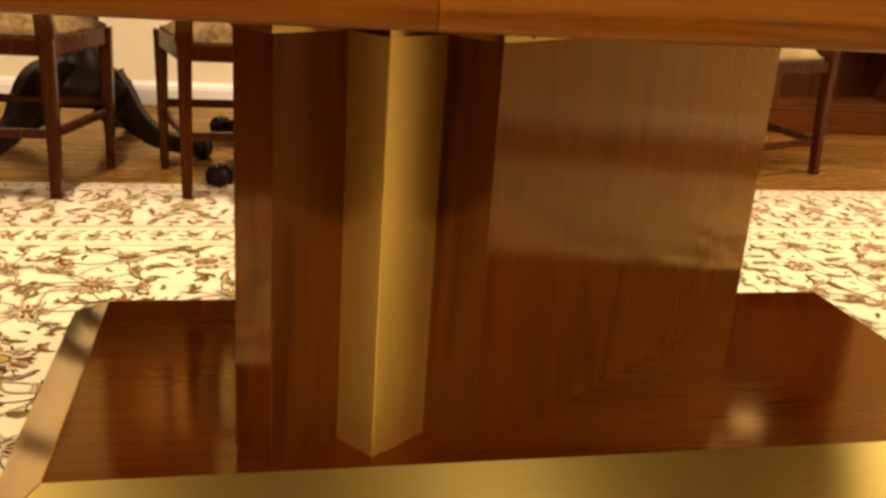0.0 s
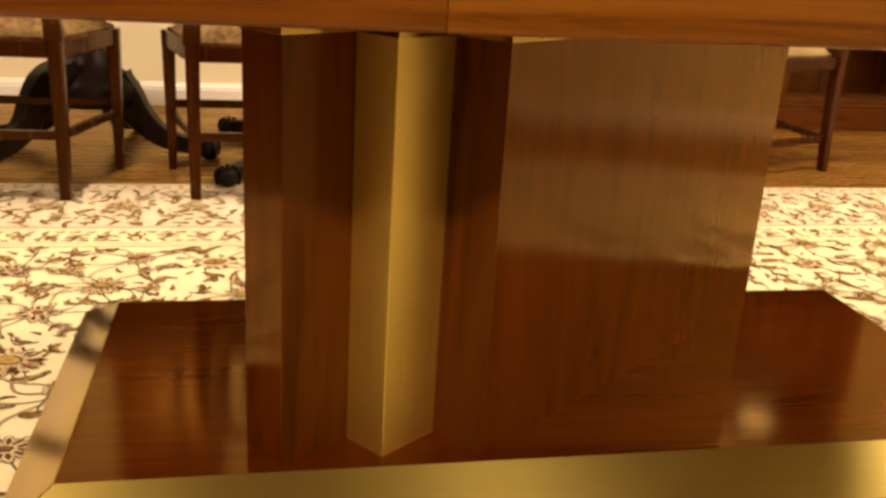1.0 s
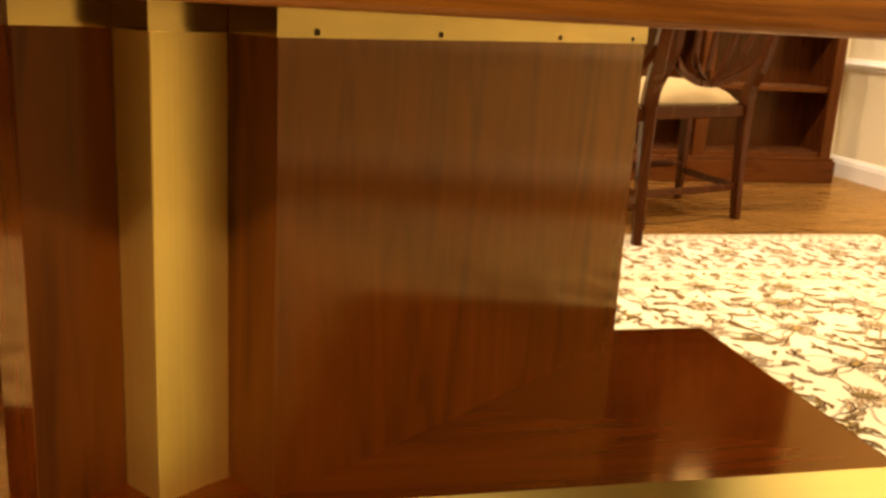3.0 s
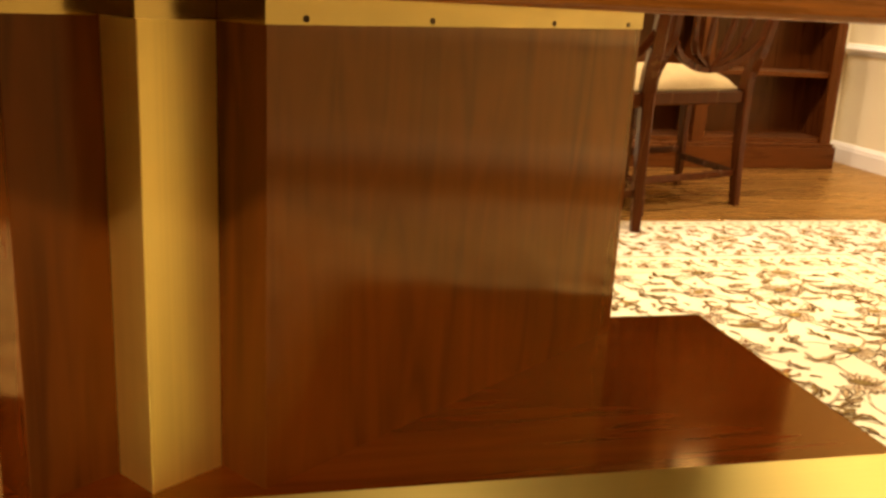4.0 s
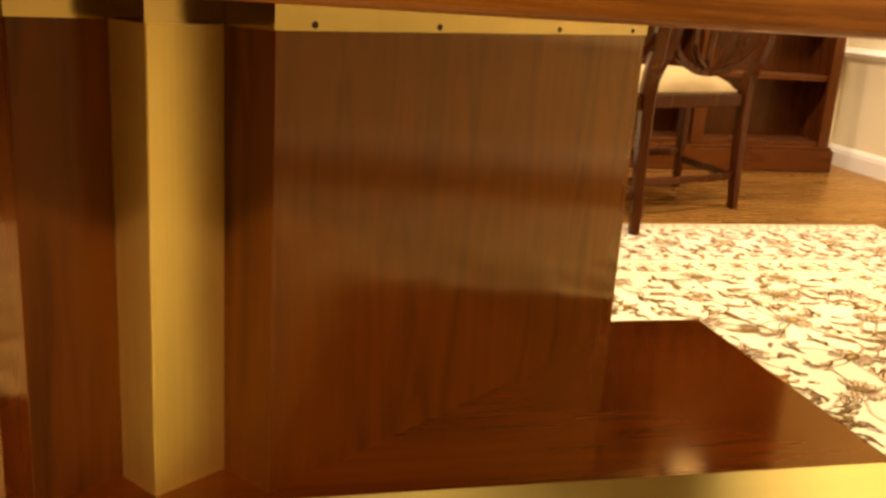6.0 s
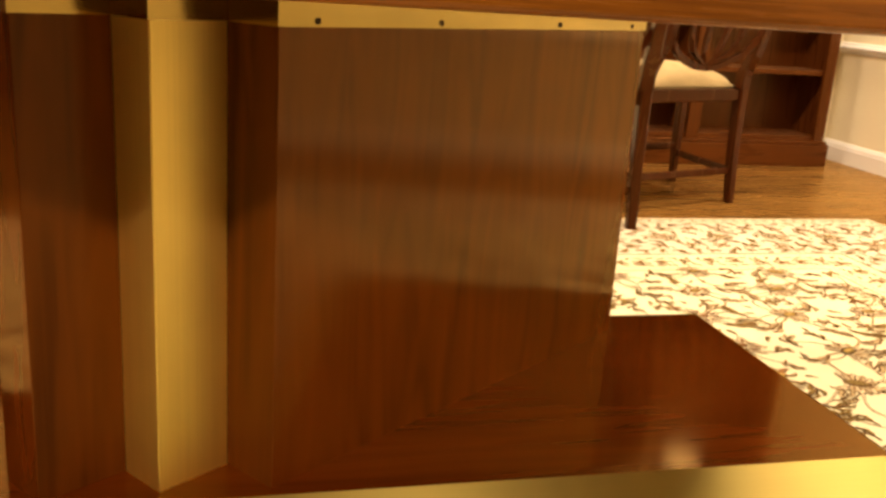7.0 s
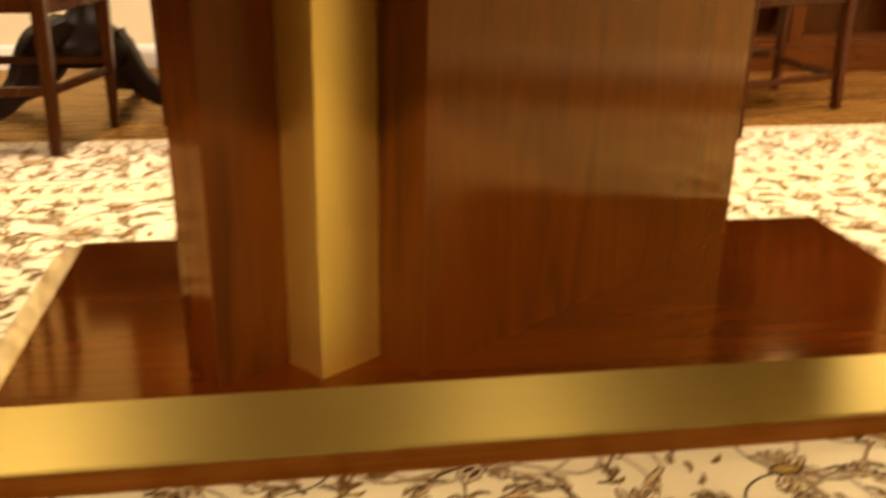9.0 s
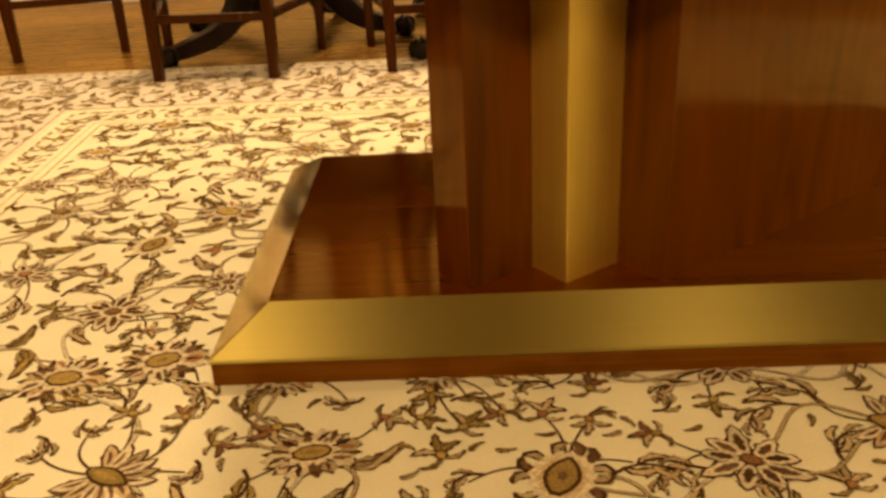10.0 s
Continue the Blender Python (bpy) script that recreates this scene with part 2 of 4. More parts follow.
def part(name, bm, mat, parent=None, label="", smooth=False, at=None):
    ob = new(name, finish(bm, name, mat, smooth))
    if at is not None:
        ob.matrix_basis = at
    if parent is not None:
        ob.parent = parent
    if label:
        ob["label"] = label
    return ob


def thing(name, label, category, group="", kind="", at=None):
    ob = new(name)
    ob.empty_display_size = 0.1
    if at is not None:
        ob.matrix_basis = at
    return tagged(ob, label, category, group, kind)


def box(x0, y0, z0, x1, y1, z1, bevel=0.0, bm=None, segments=2):
    own = bm is None
    bm = bmesh.new() if own else bm
    r = bmesh.ops.create_cube(bm, size=1.0)
    bmesh.ops.transform(bm, verts=r["verts"], matrix=Matrix.LocRotScale(((x0 + x1) / 2, (y0 + y1) / 2, (z0 + z1) / 2), None, (x1 - x0, y1 - y0, z1 - z0)))
    if bevel:
        edges = list({e for v in r["verts"] for e in v.link_edges})
        bmesh.ops.bevel(bm, geom=edges, offset=bevel, segments=segments, affect="EDGES", profile=0.5)
    return bm


def prism(outline, z0, z1, bevel=0.0, bm=None):
    """Upright prism over a plan outline (counter-clockwise)."""
    bm = bmesh.new() if bm is None else bm
    low = [bm.verts.new((x, y, z0)) for x, y in outline]
    top = [bm.verts.new((x, y, z1)) for x, y in outline]
    n = len(outline)
    bm.faces.new(list(reversed(low)))
    bm.faces.new(top)
    ups = []
    for i in range(n):
        bm.faces.new((low[i], low[(i + 1) % n], top[(i + 1) % n], top[i]))
    if bevel:
        bm.edges.ensure_lookup_table()
        ups = [e for e in bm.edges if abs(e.verts[0].co.z - e.verts[1].co.z) > 1e-6]
        bmesh.ops.bevel(bm, geom=ups, offset=bevel, segments=2, affect="EDGES", profile=0.5)
    return bm


def sweep(points, half, sides=4, bm=None, square=True, up=(0, 0, 1)):
    """A bar along points; half = list of (half width, half depth) at each point."""
    bm = bmesh.new() if bm is None else bm
    pts = [Vector(p) for p in points]
    rings = []
    for i, p in enumerate(pts):
        d = (pts[min(i + 1, len(pts) - 1)] - pts[max(i - 1, 0)]).normalized()
        ref = Vector(up)
        if abs(d.dot(ref)) > 0.9:
            ref = Vector((0, 1, 0))
        a = d.cross(ref).normalized()
        b = a.cross(d).normalized()
        w, h = half[i] if isinstance(half, list) else half
        ring = []
        if square:
            c = 0.22
            for sx, sy in ((-1, -1 + c), (-1 + c, -1), (1 - c, -1), (1, -1 + c), (1, 1 - c), (1 - c, 1), (-1 + c, 1), (-1, 1 - c)):
                ring.append(bm.verts.new(p + a * (sx * w) + b * (sy * h)))
        else:
            for k in range(sides):
                t = 2 * math.pi * k / sides
                ring.append(bm.verts.new(p + a * (math.cos(t) * w) + b * (math.sin(t) * h)))
        rings.append(ring)
    for r0, r1 in zip(rings, rings[1:]):
        n = len(r0)
        for k in range(n):
            bm.faces.new((r0[k], r0[(k + 1) % n], r1[(k + 1) % n], r1[k]))
    bm.faces.new(list(reversed(rings[0])))
    bm.faces.new(rings[-1])
    bmesh.ops.recalc_face_normals(bm, faces=bm.faces)
    return bm


def spline(points, n):
    """Smooth curve through points (Catmull-Rom), n steps a stretch."""
    p = [Vector(q) for q in points]
    p = [2 * p[0] - p[1]] + p + [2 * p[-1] - p[-2]]
    out = []
    for i in range(1, len(p) - 2):
        for k in range(n):
            t = k / n
            out.append(0.5 * (2 * p[i] + (p[i + 1] - p[i - 1]) * t + (2 * p[i - 1] - 5 * p[i] + 4 * p[i + 1] - p[i + 2]) * t ** 2 + (3 * p[i] - p[i - 1] - 3 * p[i + 1] + p[i + 2]) * t ** 3))
    out.append(p[-2])
    return out


def lathe(profile, sides=24, bm=None):
    bm = bmesh.new() if bm is None else bm
    rings = [[bm.verts.new((r * math.cos(2 * math.pi * k / sides), r * math.sin(2 * math.pi * k / sides), z)) for k in range(sides)] for r, z in profile]
    for r0, r1 in zip(rings, rings[1:]):
        for k in range(sides):
            bm.faces.new((r0[k], r0[(k + 1) % sides], r1[(k + 1) % sides], r1[k]))
    bm.faces.new(list(reversed(rings[0])))
    bm.faces.new(rings[-1])
    return bm


# ---- the room ----
def setting(name, bm, mat, label="", category=""):
    return tagged(part(name, bm, mat), label, category, kind="structure")


floor = setting("floor", box(ROOM_X0 - 0.1, ROOM_Y0 - 0.1, -0.16, ROOM_X1 + 0.1, ROOM_Y1 + 0.1, FLOOR_Z - 0.004), SUBFLOOR, "warm brown polished oak plank floor", "floor")
setting("ceiling", box(ROOM_X0 - 0.1, ROOM_Y0 - 0.1, CEIL, ROOM_X1 + 0.1, ROOM_Y1 + 0.1, CEIL + 0.1), CEILING, "plain off-white painted ceiling with round lights", "ceiling")
setting("wall_north", box(ROOM_X0 - 0.1, ROOM_Y1, FLOOR_Z, ROOM_X1 + 0.1, ROOM_Y1 + 0.1, CEIL), WALL, "cream painted wall with white baseboard", "wall")
# South and west walls stay out of view; their dark wood is added.
setting("wall_south", box(ROOM_X0 - 0.1, ROOM_Y0 - 0.1, FLOOR_Z, ROOM_X1 + 0.1, ROOM_Y0, CEIL), DIM_WALL, "unseen dark wall that keeps bounce light low", "wall")
setting("wall_east", box(ROOM_X1, ROOM_Y0, FLOOR_Z, ROOM_X1 + 0.1, ROOM_Y1, CEIL), WALL, "cream painted wall with a white chair rail", "wall")
setting("wall_west", box(ROOM_X0 - 0.1, ROOM_Y0, FLOOR_Z, ROOM_X0, ROOM_Y1, CEIL), DIM_WALL, "unseen dark wall that keeps bounce light low", "wall")


def moulding(profile, p0, p1, inward):
    """Trim of a given profile (depth, height) along a wall foot from p0 to p1."""
    bm = bmesh.new()
    n = Vector((*inward, 0))
    ends = []
    for p in (p0, p1):
        ends.append([bm.verts.new(Vector((p[0], p[1], 0)) + n * d + Vector((0, 0, h))) for d, h in profile])
    k = len(profile)
    for i in range(k):
        bm.faces.new((ends[0][i], ends[0][(i + 1) % k], ends[1][(i + 1) % k], ends[1][i]))
    bm.faces.new(ends[0])
    bm.faces.new(list(reversed(ends[1])))
    bmesh.ops.recalc_face_normals(bm, faces=bm.faces)
    return bm


BASE = [(0.0, FLOOR_Z), (0.016, FLOOR_Z), (0.016, 0.064), (0.013, 0.073), (0.013, 0.079), (0.008, 0.088), (0.005, 0.095), (0.0, 0.097)]
RAIL = [(0.0, 0.530), (0.012, 0.532), (0.016, 0.542), (0.030, 0.552), (0.034, 0.560), (0.030, 0.568), (0.014, 0.572), (0.010, 0.582), (0.0, 0.586)]
setting("baseboard", moulding(BASE, (ROOM_X0 + 0.017, ROOM_Y1), (ROOM_X1 - 0.017, ROOM_Y1), (0, -1)), TRIM, "white painted moulded baseboard along the wall", "baseboard")
setting("baseboard", moulding(BASE, (ROOM_X1, ROOM_Y0), (ROOM_X1, ROOM_Y1), (-1, 0)), TRIM, "white painted moulded baseboard along the wall", "baseboard")
setting("trim", moulding(RAIL, (ROOM_X1, ROOM_Y0), (ROOM_X1, ROOM_Y1), (-1, 0)), TRIM, "white painted chair rail on cream wall", "chair rail")

# a modelled fixture at every lamp, the added ones too
for lx, ly, power in LAMPS:
    dl = thing("ceiling_light", "unseen round white flush ceiling light glowing warm", "ceiling light", "ceiling lights", at=pose(lx, ly, CEIL))
    part("rim", lathe([(0.162, 0.0), (0.190, 0.0), (0.190, -0.006), (0.182, -0.012), (0.164, -0.012), (0.162, -0.006)], 48), RIM, dl)
    part("lens", lathe([(0.161, 0.0), (0.161, -0.004), (0.0005, -0.005)], 48), LENS, dl)

# ---- the rug ----
RX0, RX1, RY0, RY1 = -1.20, 2.92, -1.14, 1.876
rug = thing("rug", "ivory floral wool rug with brown vine pattern and striped border on the floor", "rug", kind="structure")
part("field", box(RX0 + 0.46, RY0 + 0.46, FLOOR_Z, RX1 - 0.46, RY1 - 0.46, 0.0), PILE, rug)


def frame_ring(inset0, inset1, top):
    """One flat rectangular ring between two insets from the rug's edge."""
    bm = bmesh.new()
    loops = []
    for inset in (inset0, inset1):
        for z in (top, FLOOR_Z):
            loops.append([bm.verts.new((x, y, z)) for x, y in ((RX0 + inset, RY0 + inset), (RX1 - inset, RY0 + inset), (RX1 - inset, RY1 - inset), (RX0 + inset, RY1 - inset))])
    out_top, out_low, in_top, in_low = loops
    for k in range(4):
        q = (k + 1) % 4
        bm.faces.new((out_top[k], out_top[q], in_top[q], in_top[k]))
        bm.faces.new((out_low[k], out_low[q], out_top[q], out_top[k]))
        bm.faces.new((in_top[k], in_top[q], in_low[q], in_low[k]))
        bm.faces.new((out_low[q], out_low[k], in_low[k], in_low[q]))
    bmesh.ops.recalc_face_normals(bm, faces=bm.faces)
    return bm


part("border", frame_ring(0.0, 0.46, -0.0004), PILE_BORDER, rug, "sand-coloured patterned border")
for a, b, m in ((0.010, 0.020, YARN_IVORY), (0.055, 0.062, YARN_IVORY), (0.433, 0.437, YARN_GREY), (0.454, 0.460, PILE), (0.568, 0.572, YARN_IVORY), (0.591, 0.595, YARN_GREY)):
    part("guard_stripe", frame_ring(a, b, 0.0010), m, rug)


class Weave:
    """Collects the flat motif pieces of the rug as one mesh."""

    def __init__(self):
        self.v, self.f, self.m, self.layer = [], [], [], 0

    def blob(self, x, y, rx, ry, turn, z, mat, n=9, pinch=0.0, wob=0.0):
        c, s = math.cos(turn), math.sin(turn)
        k = len(self.v)
        for i in range(n):
            t = 2 * math.pi * i / n
            r = 1 + wob * math.sin(3 * t + x * 40) + wob * 0.7 * math.cos(5 * t + y * 31)
            a, b = rx * math.cos(t) * r, ry * math.sin(t) * r * (1 - pinch * abs(math.cos(t)) ** 2)
            self.v.append((x + a * c - b * s, y + a * s + b * c, z))
        self.f.append(tuple(range(k, k + n)))
        self.m.append(mat)

    def ribbon(self, pts, w0, w1, z, mat):
        k = len(self.v)
        n = len(pts)
        for i, (x, y) in enumerate(pts):
            ax, ay = pts[min(i + 1, n - 1)][0] - pts[max(i - 1, 0)][0], pts[min(i + 1, n - 1)][1] - pts[max(i - 1, 0)][1]
            q = math.hypot(ax, ay) or 1
            w = (w0 + (w1 - w0) * i / (n - 1)) / 2
            self.v += [(x - ay / q * w, y + ax / q * w, z), (x + ay / q * w, y - ax / q * w, z)]
        for i in range(n - 1):
            self.f.append((k + 2 * i + 1, k + 2 * i + 3, k + 2 * i + 2, k + 2 * i))
            self.m.append(mat)

    def jag(self, x, y, rx, ry, turn, z, mat, teeth, depth, phase=0.0):
        """Toothed oval: the outline of a leaf or palmette."""
        c, s = math.cos(turn), math.sin(turn)
        k, n = len(self.v), teeth * 2
        self.v.append((x, y, z))
        for i in range(n):
            t = 2 * math.pi * (i + phase) / n
            r = 1.0 if i % 2 == 0 else 1 - depth
            a, b = rx * math.cos(t) * r, ry * math.sin(t) * r
            self.v.append((x + a * c - b * s, y + a * s + b * c, z))
        for i in range(n):
            self.f.append((k, k + 1 + i, k + 1 + (i + 1) % n))
            self.m.append(mat)

    def blade(self, x, y, length, width, turn, curl, z, mat, teeth=0.0):
        """A curved pointed leaf: a strip whose width swells and tapers along an arc."""
        n, k = 7, len(self.v)
        self.layer = (self.layer + 1) % 23
        z += 0.000015 * self.layer
        px, py, t = x, y, turn
        step = length / (n - 1)
        for i in range(n):
            u = i / (n - 1)
            w = width * (math.sin(math.pi * min(1.0, u * 0.92 + 0.06)) ** 0.8) * (1 + teeth * (1 if i % 2 else -1))
            self.v += [(px - math.sin(t) * w / 2, py + math.cos(t) * w / 2, z), (px + math.sin(t) * w / 2, py - math.cos(t) * w / 2, z)]
            px, py, t = px + math.cos(t) * step, py + math.sin(t) * step, t + curl / (n - 1)
        for i in range(n - 1):
            self.f.append((k + 2 * i + 1, k + 2 * i + 3, k + 2 * i + 2, k + 2 * i))
            self.m.append(mat)

    def leaf(self, x, y, size, turn, inner=1):
        """A curled, toothed leaf with hooked side lobes: dark outline, paler fill and a dark midrib."""
        c, s = math.cos(turn), math.sin(turn)
        ox, oy = x - c * size * 0.9, y - s * size * 0.9
        lean = 1 if int(x * 97 + y * 61) % 2 else -1
        for k, (ang, ln, wd, cu) in enumerate(((0.0, 2.2, 0.56, 1.1), (0.65, 1.25, 0.36, -1.7), (-0.6, 1.35, 0.36, 1.9))):
            q = turn + ang * lean
            self.blade(ox, oy, size * ln, size * wd, q, cu * lean, 0.0011 + 0.00008 * k, 0, 0.24)
            self.blade(ox + math.cos(q) * size * 0.12, oy + math.sin(q) * size * 0.12, size * ln * 0.84, size * wd * 0.52, q, cu * lean, 0.0015 + 0.00008 * k, inner, 0.10)
            self.blade(ox, oy, size * ln * 0.75, size * 0.08, q, cu * lean, 0.0019 + 0.00008 * k, 5)

    def spray(self, x, y, size, turn, bend, inner=1):
        """A curled acanthus: a short stem with toothed leaflets that shrink along it."""
        px, py, t = x, y, turn
        stem = [(px, py)]
        for i in range(6):
            step = size * (0.34 - 0.03 * i)
            px, py, t = px + math.cos(t) * step, py + math.sin(t) * step, t + bend
            stem.append((px, py))
            side = 1 if i % 2 else -1
            s = size * (0.42 - 0.045 * i)
            q = t + side * 0.9
            self.blade(px, py, s * 2.1, s * 0.60, q, -side * 1.7, 0.0012, 0, 0.22)
            self.blade(px + math.cos(q) * s * 0.2, py + math.sin(q) * s * 0.2, s * 1.6, s * 0.32, q, -side * 1.6, 0.0016, inner)
        self.ribbon(stem, 0.0055, 0.003, 0.0013, 0)

    def flower(self, x, y, size, turn, petals=9, flat=0.8, sort=0):
        """A palmette. sort 0: lobed ring with dark dashes round an oval heart; 1: curled scrolls round a pointed heart; 2: spear petals; 3: a fan."""
        c, s = math.cos(turn), math.sin(turn)

        def at(t, r):
            a, b = math.cos(t) * size * r, math.sin(t) * size * r * flat
            return x + a * c - b * s, y + a * s + b * c

        def way(t):
            return turn + math.atan2(math.sin(t) * flat, math.cos(t))

        n = petals
        if sort == 0:
            self.jag(x, y, size * 1.02, size * 1.02 * flat, turn, 0.0012, 0, n * 2, 0.20, 0.3)
            self.jag(x, y, size * 0.82, size * 0.82 * flat, turn, 0.0014, 5, n + 4, 0.14)
            for i in range(n):
                t = 2 * math.pi * (i + 0.25 * math.sin(i * 2.3 + x * 9)) / n
                px, py = at(t, 0.70)
                r = size * (0.25 + 0.05 * math.sin(i * 2.7 + y * 30))
                q = way(t)
                self.jag(px, py, r, r * 0.80, q, 0.0016, 6 if i % 4 else 1, 5, 0.22, 0.4 * i)
                self.blade(px - math.cos(q) * r * 0.7, py - math.sin(q) * r * 0.7, r * 1.35, r * 0.42, q, 0.9 if i % 2 else -0.9, 0.0020, 0 if i % 3 else 3, 0.25)
            self.jag(x, y, size * 0.58, size * 0.56 * flat, turn, 0.0023, 6, n + 3, 0.16)
            for i in range(n):
                t = 2 * math.pi * (i + 0.5) / n
                px, py = at(t, 0.42)
                self.blade(px, py, size * 0.17, size * 0.07, way(t), 0.0, 0.0026, 5)
            self.jag(x, y, size * 0.42, size * 0.34 * flat, turn, 0.0029, 0, 9, 0.10)
            self.blob(x, y, size * 0.34, size * 0.25 * flat, turn, 0.0031, 4, 12)
            self.jag(x, y, size * 0.16, size * 0.07 * flat, turn, 0.0034, 2, 5, 0.25)
        elif sort == 1:
            for i in range(n + 2):
                t = 2 * math.pi * (i + 0.25 * math.sin(i * 1.7 + x * 9)) / (n + 2)
                side = 1 if i % 2 else -1
                for k, (ln, wd) in enumerate(((0.52, 0.24), (0.40, 0.13))):
                    px, py = at(t, 0.58 + 0.03 * k)
                    self.blade(px, py, size * ln, size * wd, way(t) + 0.5 * side, -side * 2.4, 0.0012 + 0.0004 * k, 0 if k == 0 else (1 if i % 3 else 5), 0.15 if k == 0 else 0.0)
            self.jag(x, y, size * 0.72, size * 0.74 * flat, turn, 0.0020, 6, n + 4, 0.12)
            self.jag(x, y, size * 0.56, size * 0.56 * flat, turn, 0.0022, 1, n, 0.16, 0.6)
            self.blade(x - c * size * 0.50, y - s * size * 0.50, size * 1.04, size * 0.82 * flat, turn, 0.0, 0.0024, 0)
            self.blade(x - c * size * 0.42, y - s * size * 0.42, size * 0.86, size * 0.62 * flat, turn, 0.0, 0.0030, 4)
            self.jag(x, y, size * 0.15, size * 0.13 * flat, turn, 0.0036, 5, 5, 0.3)
        elif sort == 2:
            for i in range(n):
                t = 2 * math.pi * (i + 0.15 * math.sin(i * 2.9 + y * 9)) / n
                ln = 0.82 + 0.14 * math.sin(i * 2.1 + x * 20)
                q = way(t)
                for k, (a, b, w, m) in enumerate(((0.14, ln, 0.40, 0), (0.18, ln * 0.90, 0.30, 6), (0.30, ln * 0.56, 0.17, 0 if i % 2 else 5))):
                    px, py = at(t, a)
                    self.blade(px, py, size * b * (1 - 0.25 * (1 - flat) * abs(math.sin(t))), size * w, q, 0.5 * math.sin(i * 3.3 + x * 30), 0.0012 + 0.0004 * k, m, 0.20 if k != 1 else 0.10)
            self.jag(x, y, size * 0.24, size * 0.22 * flat, turn, 0.0030, 0, 8, 0.15)
            self.blob(x, y, size * 0.17, size * 0.15 * flat, turn, 0.0033, 3 if petals % 2 else 4, 9)
        else:
            for i in range(n + 2):
                t = -1.9 + 3.8 * i / (n + 1)
                ln = 1.05 - 0.20 * abs(t) / 1.9
                side = 1 if t > 0 else -1
                for k, (a, b, w, m) in enumerate(((0.20, ln, 0.34, 0), (0.26, ln * 0.86, 0.23, 1 if i % 2 else 6), (0.34, ln * 0.55, 0.08, 5))):
                    px, py = at(t, a)
                    self.blade(px, py, size * b * 0.85, size * w, way(t), side * 0.6, 0.0012 + 0.0004 * k, m, 0.10 if k == 0 else 0.0)
            self.blade(x - c * size * 0.32, y - s * size * 0.32, size * 0.95, size * 0.62 * flat, turn, 0.0, 0.0027, 0)
            self.blade(x - c * size * 0.26, y - s * size * 0.26, size * 0.80, size * 0.46 * flat, turn, 0.0, 0.0030, 2)
            self.blade(x - c * size * 0.16, y - s * size * 0.16, size * 0.52, size * 0.22 * flat, turn, 0.0, 0.0033, 4)

    def bud(self, x, y, size, turn, mat=3):
        """A small tulip-like flower: three toothed petals, two leaves curled back and a bright heart."""
        k = 0.15 * math.sin(x * 50 + y * 31)
        for ang, ln, wd, cu, m in ((2.7 + k, 1.35, 0.32, -1.9, 2), (-2.3 + k, 1.15, 0.32, 2.0, 1), (0.62, 1.30, 0.46, 1.3, 1), (-0.58 + k, 1.22, 0.48, -1.3, mat), (k, 1.45, 0.50, 0.5 * math.sin(y * 77), mat)):
            t = turn + ang
            px, py = x + math.cos(t) * size * 0.10, y + math.sin(t) * size * 0.10
            self.blade(px, py, size * ln, size * wd, t, cu, 0.0012, 0, 0.24)
            self.blade(px + math.cos(t) * size * 0.10, py + math.sin(t) * size * 0.10, size * ln * 0.78, size * wd * 0.55, t, cu, 0.0016, m, 0.10)
        self.jag(x, y, size * 0.36, size * 0.30, turn, 0.0021, 0, 7, 0.2)
        self.blob(x, y, size * 0.24, size * 0.20, turn, 0.0024, 4 if mat != 1 else 3, 8)


weave = Weave()
rng = random.Random(7)
PLX1, PLY1 = 1.650, 0.770


def on_field(x, y, margin=0.0):
    inside = RX0 + 0.61 + margin < x < RX1 - 0.61 - margin and RY0 + 0.61 + margin < y < RY1 - 0.61 - margin
    under = 0.05 < x < PLX1 - 0.05 and 0.05 < y < PLY1 - 0.05
    return inside and not under


# large flowers that can be told apart, then a scatter that keeps its distance from them
big = [(0.164, -0.159), (0.472, -0.219), (0.700, -0.199), (0.888, -0.132), (-0.094, -0.189), (-0.091, 0.073), (-0.219, 0.229), (-0.228, 0.489), (-0.118, 0.638), (-0.380, 0.828), (-0.225, 0.032), (1.80, 1.10), (1.95, 0.675), (2.19, 0.92)]
tries = 0
while tries < 6000:
    tries += 1
    x, y = rng.uniform(RX0 + 0.6, RX1 - 0.6), rng.uniform(RY0 + 0.6, RY1 - 0.6)
    if on_field(x, y) and all((x - a) ** 2 + (y - b) ** 2 > 0.178 ** 2 for a, b in big):
        big.append((x, y))
taken = [(x, y, 0.072) for x, y in big]
for i, (x, y) in enumerate(big):
    first = (0, 1, 2, 3, 3, 0, 2, 1, 0, 2, 0)
    sort = first[i] if i < len(first) else rng.choice((0, 0, 1, 2, 2, 3))
    weave.flower(x, y, rng.uniform(0.062, 0.072) if i < len(first) else rng.uniform(0.050, 0.062), 1.2 if sort == 1 and i < 11 else rng.uniform(-0.6, 0.6), rng.choice((9, 10, 11)), rng.uniform(0.74, 0.95), sort)
# smaller five-leaved flowers between them
for x, y in ((0.309, -0.027), (0.529, -0.036), (0.459, -0.092), (0.355, -0.115), (0.327, -0.171), (-0.094, -0.061), (0.251, -0.088), (-0.102, 0.475), (-0.097, 0.255), (0.111, -0.102), (0.801, -0.248), (0.598, -0.140), (0.687, -0.072)):
    weave.bud(x, y, rng.uniform(0.024, 0.032), rng.uniform(0, 6.28), rng.choice((3, 1, 2)))
    taken.append((x, y, 0.026))


